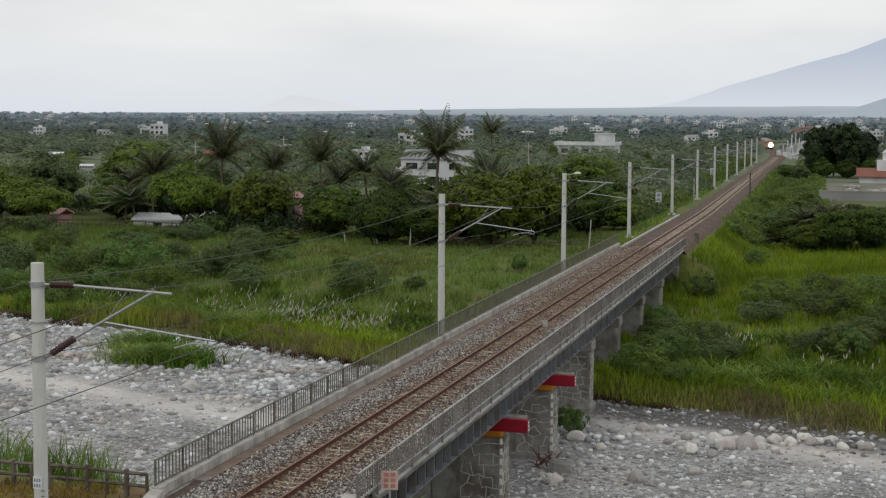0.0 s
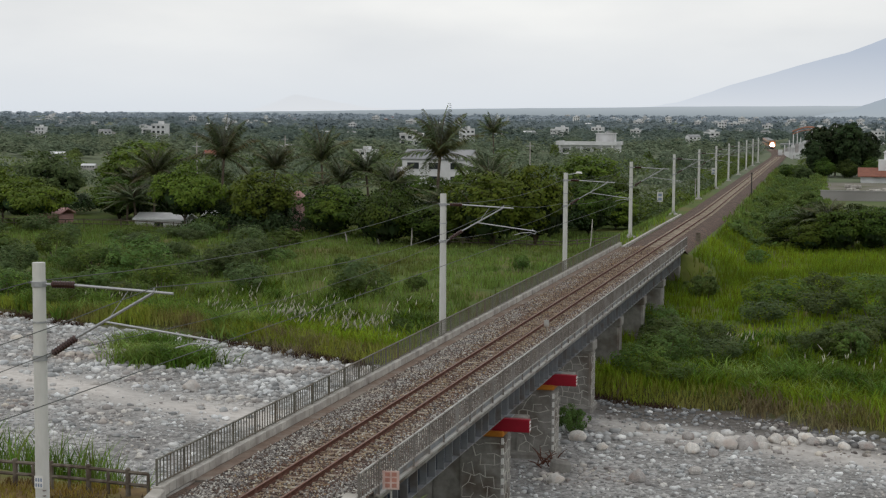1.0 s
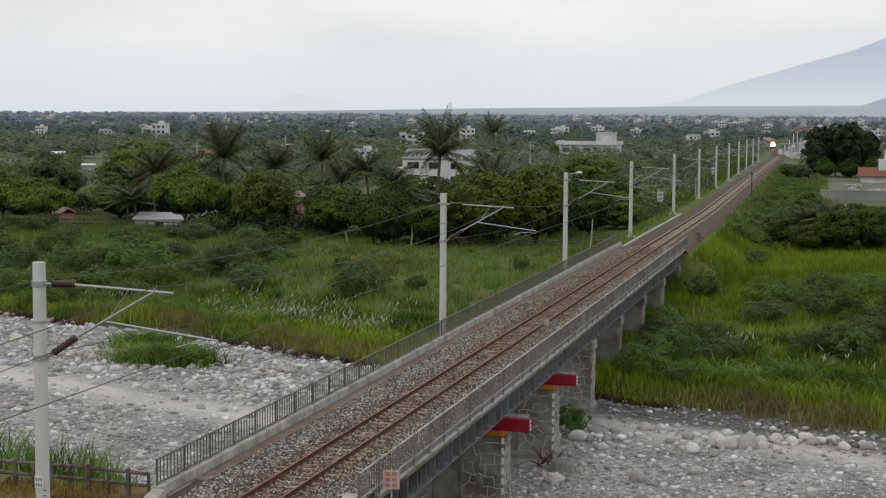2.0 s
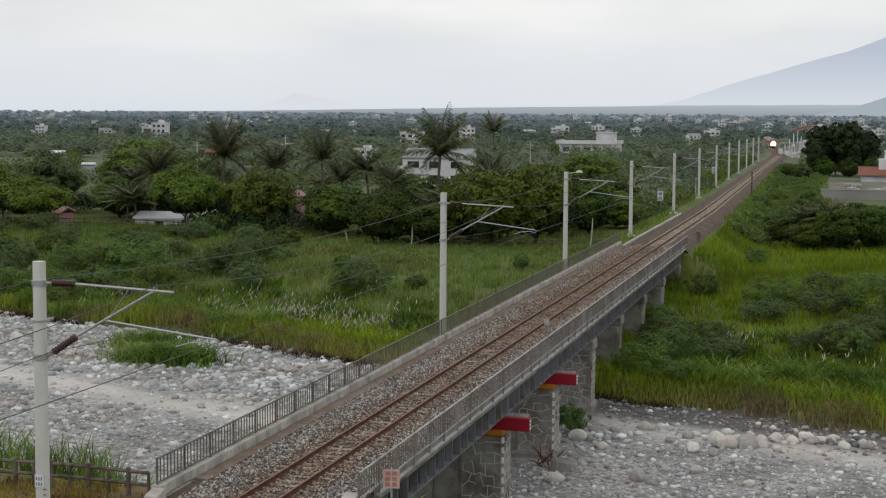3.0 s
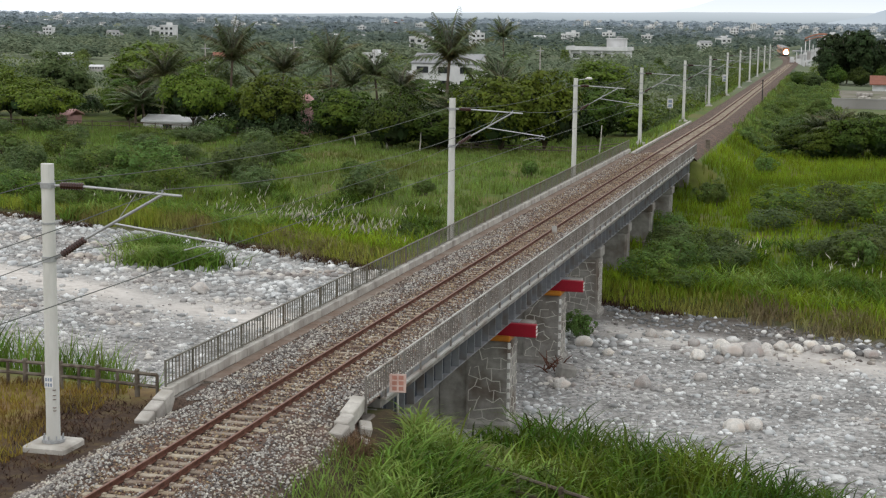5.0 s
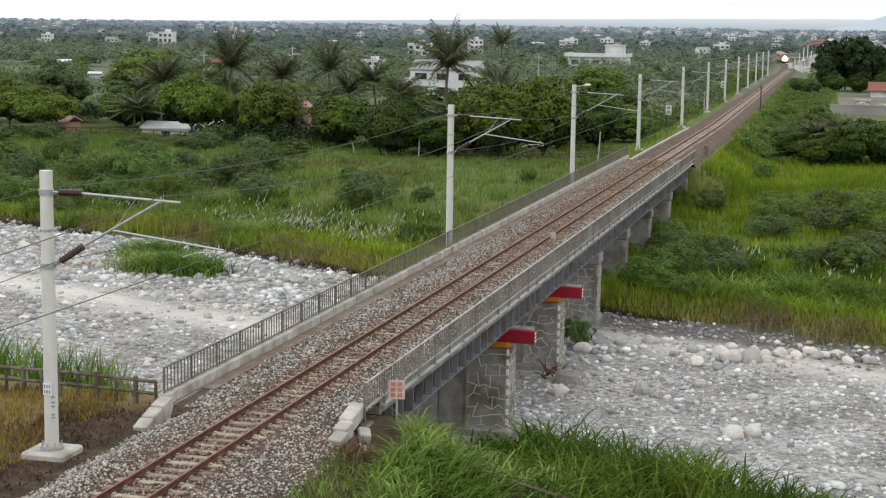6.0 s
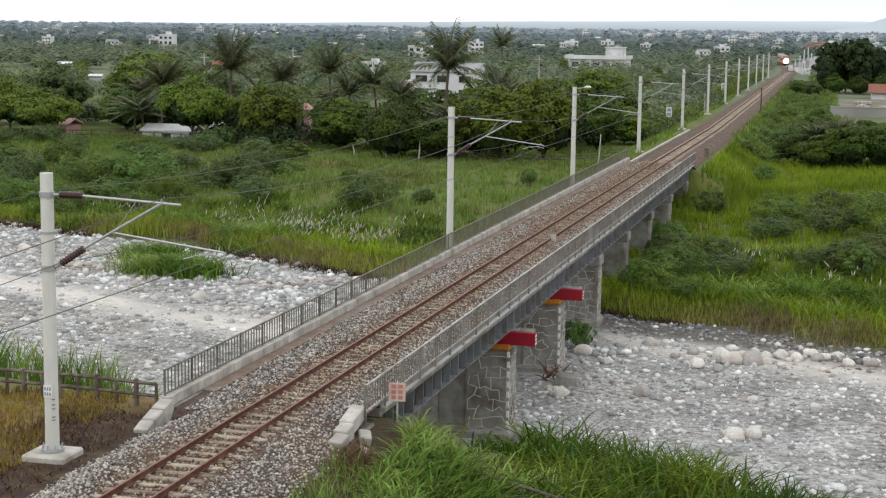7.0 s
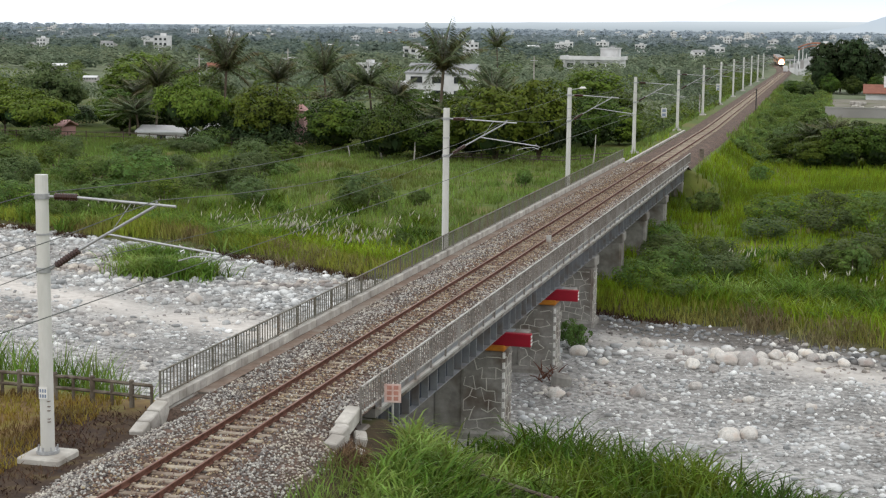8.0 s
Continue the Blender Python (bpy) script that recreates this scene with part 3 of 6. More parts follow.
    part("wing_wall", Mesh().box(-3.34, -2.96, 41.2, BRIDGE_START + 0.4, -2.6, zr(41) - 0.235, bevel=0.03), CONCRETE, kerb, "grey concrete wing wall")
    end = thing("parapet_end", "broken pale concrete block steps at the bridge end", "parapet", kind="structure")
    for k, (yy, zz, dx) in enumerate(((41.35, -0.04, 0.0), (40.74, -0.12, 0.02), (40.13, -0.26, 0.06), (39.55, -0.42, 0.10))):
        part("kerb_block", Mesh().box(-0.2, 0.2, -0.29, 0.29, -0.35, 0.1, bevel=0.03), PALE_CONCRETE, end, at=pose(2.52 + dx, yy, zr(yy) + zz + 0.06, 12, 4, -2 * k))
    for yy, zz, dx, turn in ((40.9, -0.55, 0.42, 24), (40.2, -0.85, 0.5, -18), (40.5, -1.15, 0.62, 40)):
        part("fallen_block", Mesh().box(-0.18, 0.18, -0.24, 0.24, -0.3, 0.12, bevel=0.04), PALE_CONCRETE, end, at=pose(2.52 + dx, yy, zr(yy) + zz, 14, 10, turn))


def build_railing(x, start, stop, base, top, rail_mat, bar_mat, label, low):
    railing = thing("bridge_railing", label, "railing", "railings of the bridge", "structure")
    zs = lambda y: (0, zr(y))
    ys = [start, (start + stop) / 2, stop]
    part("top_rail", Mesh().profile([(x - 0.03, top - 0.04), (x + 0.03, top - 0.04), (x + 0.03, top), (x - 0.03, top)], ys, zs), rail_mat, railing)
    part("bottom_rail", Mesh().profile([(x - 0.025, base + low), (x + 0.025, base + low), (x + 0.025, base + low + 0.035), (x - 0.025, base + low + 0.035)], ys, zs), rail_mat, railing)
    post = Mesh().box(x - 0.03, x + 0.03, -0.03, 0.03, base, top + 0.01, bevel=0.006).data("post", bar_mat)
    bar = Mesh().box(x - 0.015, x + 0.015, -0.015, 0.015, base + low + 0.03, top - 0.035).data("baluster", bar_mat)
    n = int((stop - start) / 1.96)
    for k in range(n + 1):
        y = start + (stop - start) * k / n
        part("post", post, None, railing, at=pose(0, y, zr(y)))
    rest, k, y = Mesh(), 0, start + 0.24
    while y < stop:
        if k < 280:
            part("baluster", bar, None, railing, at=pose(0, y, zr(y)))
        else:
            rest.box(x - 0.011, x + 0.011, y - 0.011, y + 0.011, zr(y) + base + low + 0.03, zr(y) + top - 0.035)
        k, y = k + 1, y + 0.245
    if rest.f:
        tagged(part("far_balusters", rest, bar_mat, railing), kind="stuff")
    return railing


# ---- overhead line ----
POLE_YS = [36.6, 79.3, 117.1, 155.5, 197.5, 240.4, 282.0, 323.0, 364.0, 405.0, 446.0, 487.0]
POLE_X = -4.29


def build_pole(y, near):
    cx, z = xc(y), zr(y)
    pole = thing("line_mast", "pale concrete mast with a steel cantilever arm" + (" on a square footing" if near else ""), "line mast", "masts along the track", at=pose(cx + POLE_X, y, z))
    on_bridge = BRIDGE_START < y < BRIDGE_END
    low = -2.0 if on_bridge else -0.55
    part("shaft", Mesh().tube([(0, 0, low), (0, 0, 6.88)], [0.185, 0.165], 16), POLE_CONCRETE, pole, smooth=False)
    if on_bridge:
        part("bracket", Mesh().box(-0.35, 1.6, -0.3, 0.3, -2.3, -1.9, bevel=0.05), CONCRETE, pole, "concrete bracket fixed to the bridge")
    else:
        g, fw = gz(cx + POLE_X, y) - z, 0.6 if near else 0.5
        part("footing", Mesh().box(-fw, fw, -fw, fw, min(g - 0.3, -0.95), -0.44, bevel=0.05), PALE_CONCRETE, pole, "square concrete footing")
        bolts = Mesh().tube([(0, 0, -0.43), (0, 0, -0.36)], 0.3, 12)
        for a in range(8):
            bolts.tube([(0.26 * math.cos(a * 0.785), 0.26 * math.sin(a * 0.785), -0.36), (0.26 * math.cos(a * 0.785), 0.26 * math.sin(a * 0.785), -0.24)], 0.02, 5)
        part("base_plate", bolts, GALVANISED, pole, "bolted steel base plate")
    for h, r, hh in ((6.33, 0.195, 0.07), (5.35, 0.19, 0.025), (4.42, 0.2, 0.07)):
        part("band", Mesh().tube([(0, 0, h - hh), (0, 0, h + hh)], r, 14), GALVANISED, pole, "grey steel clamp band")
    # cantilever towards the track
    top = Mesh().tube([(0.18, 0, 6.33), (0.36, 0, 6.33)], 0.035, 6).tube([(1.0, 0, 6.33), (3.7, 0, 6.2)], 0.034, 7)
    part("top_tube", top, GALVANISED, pole, "grey steel top tube")
    ins = Mesh()
    for a, b in (((0.36, 0, 6.33), (1.0, 0, 6.33)), ((0.36, 0, 4.55), (1.02, 0, 4.98))):
        a, b = Vector(a), Vector(b)
        ps, rs = [], []
        for k in range(19):
            ps.append(a.lerp(b, k / 18))
            rs.append(0.105 if k % 2 else 0.07)
        ins = Mesh().tube(ps, rs, 9)
        part("insulator", ins, CERAMIC, pole, "dark brown ribbed insulator")
    part("stay_tube", Mesh().tube([(0.17, 0, 4.42), (0.36, 0, 4.55)], 0.035, 6).tube([(1.02, 0, 4.98), (3.15, 0, 6.2)], 0.038, 7), GALVANISED, pole)
    part("registration_tube", Mesh().tube([(1.82, 0, 5.42), (4.85, 0, 5.05)], 0.028, 6), GALVANISED, pole)
    arm = [(3.75, 0, 4.83), (4.15, 0, 4.95), (4.6, 0, 4.98), (4.85, 0, 4.9), (4.9, 0, 5.05)]
    part("steady_arm", Mesh().tube(arm, 0.018, 5), GALVANISED, pole)
    for a, b, rad in (((3.15, 0, 6.2), (3.18, 0, 6.32), 0.03), ((2.5, 0, 6.27), (1.9, 0, 5.46), 0.012), ((4.72, 0, 5.07), (4.72, 0, 5.18), 0.02)):
        part("hanger", Mesh().tube([a, b], rad, 5), GALVANISED, pole)
    part("wire_clamp", Mesh().tube([(-0.28, 0, 6.36), (-0.16, 0, 6.36)], 0.03, 5), GALVANISED, pole)
    if near:
        plate = part("number_plate", Mesh().box(-0.12, 0.12, -0.196, -0.178, 1.04, 1.36), WHITE_PAINT, pole, "white number plate")
        for r in range(2):
            for c in range(3):
                part("plate_mark", Mesh().box(-0.095 + c * 0.07, -0.05 + c * 0.07, -0.199, -0.196, 1.08 + r * 0.14, 1.17 + r * 0.14), SIGN_BLUE, plate)
        for h in (0.42, 0.5, 0.72, 0.83, 0.97):
            part("chip", Mesh().box(0.09, 0.16, -0.165, -0.1, h, h + 0.022), DIRTY_STRIP, pole)
    return pole


def build_wires():
    def span(points, r, name, label):
        w = thing(name, label, "overhead wire", "wires of the overhead line")
        m = Mesh()
        m.tube(points, r, 5, caps=False)
        part("strand", m, WIRE, w)

    ys = [-4.0] + POLE_YS

    def hung(dx, h, sag):
        pts = []
        for a, b in zip(ys[:-1], ys[1:]):
            for k in range(8):
                t = k / 8
                y = a + (b - a) * t
                pts.append((xc(y) + dx(y), y, zr(y) + h - sag * 4 * t * (1 - t)))
        return pts

    span(hung(lambda y: POLE_X - 0.24, 6.38, 0.5), 0.013, "feeder_wire", "thin dark feeder wire along the masts")
    span(hung(lambda y: POLE_X + 3.18, 6.34, 0.75), 0.012, "catenary_wire", "thin dark catenary wire above the track")
    span(hung(lambda y: POLE_X + 4.72, 4.93, 0.04), 0.012, "contact_wire", "thin dark contact wire above the track")
    span(hung(lambda y: POLE_X + 0.3, 4.55, 0.5), 0.011, "return_wire", "thin dark return wire along the masts")


build_track()
build_ballast()
build_bridge()
build_railing(2.74, 41.6, 139.6, -0.36, 0.74, RAILING_PALE, RAILING_BROWN, "pale galvanised steel railing with thin upright bars", 0.33)
build_railing(-3.22, 41.3, 139.8, 0.06, 0.86, RAILING_STEEL, RAILING_STEEL, "olive-grey steel railing with thin upright bars", 0.06)
for k, y in enumerate(POLE_YS):
    build_pole(y, k == 0)
build_wires()
# ---- plants ----
LEAF_DARK = mat("dark_leaves", (0.062, 0.102, 0.016), (0.030, 0.056, 0.010), 0.55, 0.5, c=(0.088, 0.125, 0.016), big=0.3, obj_rand=0.32, isl_rand=0.22, translucent=0.12, coord="World", spec=0.1)
# Bush, greyish-leaf and meadow greens hold extra blue, put in for haze.
BUSH_LEAF = mat("bush_leaves", (0.150, 0.225, 0.062), (0.076, 0.126, 0.036), 0.6, 0.6, c=(0.15, 0.21, 0.035), big=0.4, obj_rand=0.25, isl_rand=0.3, translucent=0.45, coord="World", spec=0.1)
# Own colour of the tall trees; elsewhere crown shade put into leaf colour.
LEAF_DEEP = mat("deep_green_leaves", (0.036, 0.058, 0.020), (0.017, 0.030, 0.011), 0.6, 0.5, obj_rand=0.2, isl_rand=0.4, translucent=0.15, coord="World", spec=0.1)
LEAF_LIGHT = mat("light_leaves", (0.130, 0.180, 0.020), (0.066, 0.104, 0.015), 0.55, 0.5, c=(0.080, 0.115, 0.020), big=0.3, obj_rand=0.2, isl_rand=0.22, translucent=0.2, coord="World", spec=0.1)
LEAF_GREY = mat("greyish_leaves", (0.138, 0.190, 0.074), (0.070, 0.108, 0.042), 0.6, 0.5, c=(0.105, 0.140, 0.040), big=0.3, obj_rand=0.2, isl_rand=0.22, translucent=0.38, coord="World", spec=0.1)
PALM_LEAF = mat("palm_leaves", (0.122, 0.160, 0.064), (0.056, 0.082, 0.034), 0.45, 0.8, c=(0.11, 0.095, 0.035), big=0.4, obj_rand=0.2, isl_rand=0.3, translucent=0.2, coord="World", spec=0.2)
BARK = mat("bark", (0.16, 0.125, 0.09), (0.085, 0.065, 0.05), 0.95, 3.0, bump=0.5, stretch=(1, 1, 0.3), c=(0.20, 0.18, 0.15))
GRASS_BRIGHT = mat("bright_grass", (0.265, 0.355, 0.026), (0.130, 0.200, 0.014), 0.6, 0.16, c=(0.10, 0.145, 0.012), big=0.35, isl_rand=0.45, translucent=0.35, coord="World", spec=0.1)
GRASS_MID = mat("meadow_grass", (0.212, 0.295, 0.068), (0.112, 0.175, 0.040), 0.6, 0.14, c=(0.12, 0.135, 0.035), big=0.4, isl_rand=0.45, translucent=0.35, coord="World", spec=0.1)
GRASS_DRY = mat("bank_grass", (0.34, 0.37, 0.060), (0.22, 0.28, 0.034), 0.7, 0.3, c=(0.24, 0.19, 0.09), big=0.4, isl_rand=0.4, translucent=0.3, coord="World", spec=0.1)
REED = mat("reed_leaves", (0.090, 0.155, 0.016), (0.024, 0.056, 0.008), 0.5, 0.6, c=(0.145, 0.20, 0.024), big=0.4, isl_rand=0.45, translucent=0.35, coord="World", spec=0.1)
FIELD_GRASS = mat("field_grass", (0.27, 0.25, 0.040), (0.25, 0.145, 0.045), 0.7, 0.5, c=(0.11, 0.065, 0.032), big=0.5, isl_rand=0.4, translucent=0.3, coord="World", spec=0.1)
REED_PALE = mat("pale_reed_leaves", (0.175, 0.275, 0.045), (0.062, 0.122, 0.016), 0.45, 0.6, c=(0.25, 0.34, 0.085), big=0.4, isl_rand=0.4, translucent=0.35, coord="World", spec=0.1)
DEAD_WEED = mat("dead_weeds", (0.075, 0.042, 0.030), (0.038, 0.022, 0.017), 0.9, 1.5, c=(0.13, 0.085, 0.05), big=0.4, isl_rand=0.4, coord="World", spec=0.1)
DRY_WEED = mat("dry_tuft_stems", (0.20, 0.13, 0.075), (0.10, 0.062, 0.040), 0.9, 1.5, isl_rand=0.4, coord="World", spec=0.1)
PINK_GRASS = mat("withered_grass", (0.30, 0.26, 0.15), (0.20, 0.16, 0.085), 0.9, 0.8, c=(0.24, 0.25, 0.10), big=0.4, isl_rand=0.35, translucent=0.35, coord="World", spec=0.1)
PLUME = mat("seed_plume", (0.64, 0.62, 0.53), (0.44, 0.42, 0.34), 0.9, 3.0, isl_rand=0.2, translucent=0.4, coord="World")
# Entries 0 to 3 mix distance haze into base colour and translucency.
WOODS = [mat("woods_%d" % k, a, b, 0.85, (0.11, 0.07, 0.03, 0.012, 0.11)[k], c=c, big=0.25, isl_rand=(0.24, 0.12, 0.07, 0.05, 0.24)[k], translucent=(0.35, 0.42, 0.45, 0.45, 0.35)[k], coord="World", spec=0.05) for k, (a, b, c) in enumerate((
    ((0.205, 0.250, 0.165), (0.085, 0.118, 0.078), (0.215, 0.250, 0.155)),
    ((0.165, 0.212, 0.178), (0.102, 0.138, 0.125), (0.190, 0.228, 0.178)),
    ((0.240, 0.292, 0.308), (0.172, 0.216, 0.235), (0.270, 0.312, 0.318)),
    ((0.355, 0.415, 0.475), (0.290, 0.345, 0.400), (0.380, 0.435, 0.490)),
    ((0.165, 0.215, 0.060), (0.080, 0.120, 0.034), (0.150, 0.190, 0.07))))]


def leaf_cards(centres, normals, size, r, loose=0.55):
    """Small four-cornered leaves or leaf sprays at centres, roughly across normals, folded along the middle."""
    n = len(centres)
    nn = normals + r.normal(0, loose, (n, 3))
    nn /= np.linalg.norm(nn, axis=1, keepdims=True)
    a = np.cross(nn, r.normal(0, 1, (n, 3)))
    a /= np.linalg.norm(a, axis=1, keepdims=True) + 1e-9
    b = np.cross(nn, a)
    s = size * r.uniform(0.6, 1.35, (n, 1))
    w = s * r.uniform(0.45, 0.8, (n, 1))
    v = np.stack([centres - a * s, centres + b * w - nn * s * 0.18, centres + a * s, centres - b * w - nn * s * 0.18], 1)
    f = np.arange(n * 4).reshape(n, 4)
    return v.reshape(-1, 3), f


def crown_cards(r, width, height, base, clumps, per, leaf, flat=0.6, under=0.85):
    """Leaves on many small overlapping clumps that together make an uneven, domed crown."""
    cs, ns = [], []
    mid, half = base + (height - base) * 0.48, (height - base) * 0.53
    lobes = r.normal(0, 1, (5, 3))
    for k in range(clumps):
        up = 1 - 1.72 * (k + 0.5) / clumps
        a = k * 2.39996 + r.uniform(-0.4, 0.4)
        d = np.array([math.cos(a) * math.sqrt(max(0, 1 - up * up)), math.sin(a) * math.sqrt(max(0, 1 - up * up)), up])
        swell = 0.86 + 0.14 * np.sin(lobes @ d * 2.2).sum() / 1.6
        rad = swell * r.uniform(0.58, 1.0)
        wide = width / 2 * rad * (1 + under * min(0.0, up))
        c = np.array([d[0] * wide, d[1] * wide, mid + half * d[2] * rad])
        cr = width * r.uniform(0.085, 0.15)
        q = r.normal(0, 1, (per, 3)) + d * 0.7 + np.array([0, 0, 0.35])
        q /= np.linalg.norm(q, axis=1, keepdims=True)
        cs.append(c + q * cr * np.array([1, 1, flat]) * r.uniform(0.7, 1.12, (per, 1)))
        ns.append(q + d * 0.4 + np.array([0, 0, 0.5]))
    return leaf_cards(np.concatenate(cs), np.concatenate(ns), leaf, r, 0.38)


def inner_shade_cards(r, width, height, base, n, leaf):
    """Larger leaf sprays inside a crown, coloured dark to stand for its shade."""
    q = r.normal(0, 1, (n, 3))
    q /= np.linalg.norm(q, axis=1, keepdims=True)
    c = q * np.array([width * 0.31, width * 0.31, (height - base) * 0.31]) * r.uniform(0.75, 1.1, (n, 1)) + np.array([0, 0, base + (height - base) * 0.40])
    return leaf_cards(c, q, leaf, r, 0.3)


def make_tree(seed, width, height, material, leaf=0.185, clumps=100, per=66, name="tree", label="", category="tree", bare=0.02, group=""):
    r = np.random.default_rng(seed)
    tree = thing(name, label, category, group)
    m = Mesh()
    fork = height * bare
    m.tube([(0, 0, -0.6), (0.05, 0.02, fork * 0.5), (r.uniform(-0.15, 0.15), r.uniform(-0.15, 0.15), fork)], [height * 0.032, height * 0.026, height * 0.02], 7)
    for k in range(6):
        a = k * 1.05 + r.uniform(-0.3, 0.3)
        reach = width * r.uniform(0.22, 0.40)
        top = (math.cos(a) * reach, math.sin(a) * reach, height * r.uniform(0.6, 0.85))
        mid = (top[0] * 0.45, top[1] * 0.45, fork + (top[2] - fork) * 0.6)
        m.tube([(0, 0, fork * 0.9), mid, top], [height * 0.016, height * 0.011, height * 0.004], 5)
    part("trunk", m, BARK, tree, smooth=True)
    v, f = crown_cards(r, width, height, height * bare, clumps, per, leaf)
    part("crown", quick("crown", v, f, material), None, tree)
    # Dark cards added inside the crown; its shade is in their colour.
    v, f = inner_shade_cards(r, width, height, height * bare, 420, width * 0.055)
    part("inner_leaves", quick("inner_leaves", v, f, LEAF_DEEP), None, tree, "inner leaves coloured dark for the crown's shade")
    return tree


def make_bush(seed, width, height, material, leaf=0.112, label="", clumps=46, per=52):
    r = np.random.default_rng(seed)
    bush = thing("bush", label, "bush", "bushes of the river meadow")
    m = Mesh()
    for k in range(5):
        a = k * 1.26 + r.uniform(-0.3, 0.3)
        m.tube([(0, 0, -0.6), (math.cos(a) * width * 0.12, math.sin(a) * width * 0.12, height * 0.35), (math.cos(a) * width * 0.3, math.sin(a) * width * 0.3, height * 0.75)], [0.05, 0.035, 0.012], 5)
    part("stem", m, BARK, bush)
    v, f = crown_cards(r, width * 0.92, height * 1.15, height * 0.05, clumps, per, leaf, 1.0, 0.2)
    part("leaves", quick("leaves", v, f, material), None, bush)
    return bush


def make_palm(seed, height, reach, group="palms behind the meadow"):
    """A coconut palm: leaning ringed trunk, and drooping fronds with two rows of leaflets."""
    r = np.random.default_rng(seed)
    palm = thing("palm_tree", "tall coconut palm with drooping feathery fronds", "palm", group)
    lean = r.uniform(-0.5, 0.5, 2)
    pts = [(lean[0] * (t ** 2), lean[1] * (t ** 2), -0.6 + (height + 0.6) * t) for t in (0, 0.25, 0.5, 0.75, 1)]
    part("trunk", Mesh().tube(pts, [0.24, 0.19, 0.17, 0.15, 0.17], 8), BARK, palm, smooth=True)
    vs, fs, o = [], [], 0
    top = np.array(pts[-1])
    ribs = Mesh()
    for k in range(26):
        a = k * 2.4 + r.uniform(-0.2, 0.2)
        up = np.interp(k, [0, 9, 18, 25], [1.52, 1.28, 0.80, -0.45]) + r.uniform(-0.12, 0.12)
        L = reach * r.uniform(0.85, 1.15)
        n = 30
        t = np.linspace(0, 1, n)
        el = up - t ** 1.6 * 1.15 * (0.4 + 0.7 * r.random())
        step = L / n
        rad, zz = np.cumsum(np.cos(el)) * step, np.cumsum(np.sin(el)) * step
        d = np.array([math.cos(a), math.sin(a), 0])
        side = np.array([-math.sin(a), math.cos(a), 0])
        spine = top + d * rad[:, None] + np.array([0, 0, 1]) * zz[:, None]
        ribs.tube([tuple(p) for p in spine[::5]], 0.03, 3, caps=False)
        ll = reach * 0.25 * np.sin(np.clip(t * 0.85 + 0.15, 0, 1) * math.pi) ** 0.6
        for sgn in (-1, 1):
            tip = spine + sgn * side * (ll * 0.75)[:, None] + d * (ll * 0.5)[:, None] - np.array([0, 0, 1]) * (ll * r.uniform(0.25, 0.7, n))[:, None]
            wv = d * (step * 0.62)
            mid = spine * 0.45 + tip * 0.55 + np.array([0, 0, 0.04])
            v = np.stack([spine, mid + wv, tip, mid - wv * 0.6], 1).reshape(-1, 3)
            vs.append(v)
            fs.append(np.arange(n * 4).reshape(n, 4) + o)
            o += n * 4
    part("rib", ribs, BARK, palm)
    part("fronds", quick("fronds", np.concatenate(vs), np.concatenate(fs), PALM_LEAF), None, palm)
    nuts = Mesh()
    for k in range(5):
        a = k * 1.25
        c = top + np.array([0.28 * math.cos(a), 0.28 * math.sin(a), -0.3])
        nuts.tube([c + np.array([0, 0, 0.14]), c + np.array([0, 0, 0.07]), c - np.array([0, 0, 0.08]), c - np.array([0, 0, 0.15])], [0.03, 0.12, 0.12, 0.04], 6)
    part("coconuts", nuts, BARK, palm)
    return palm


def place(ob, x, y, s=1.0, sz=None, turn=None, sink=0.0):
    z = gz(x, y) - sink
    return pose(x, y, z, 0, 0, random.uniform(0, 360) if turn is None else turn) @ Matrix.Diagonal((s, s, sz or s, 1))


def scatter_things(kinds, rows):
    """rows: x, y, height, width, kind. The first of a kind is the built one, the others are copies."""
    used = set()
    for x, y, h, w, k in rows:
        ob, hw, hh = kinds[k]
        m = place(ob, x, y, w / hw, h / hh)
        if k in used:
            copy_thing(ob, m)
        else:
            used.add(k)
            ob.matrix_basis = m


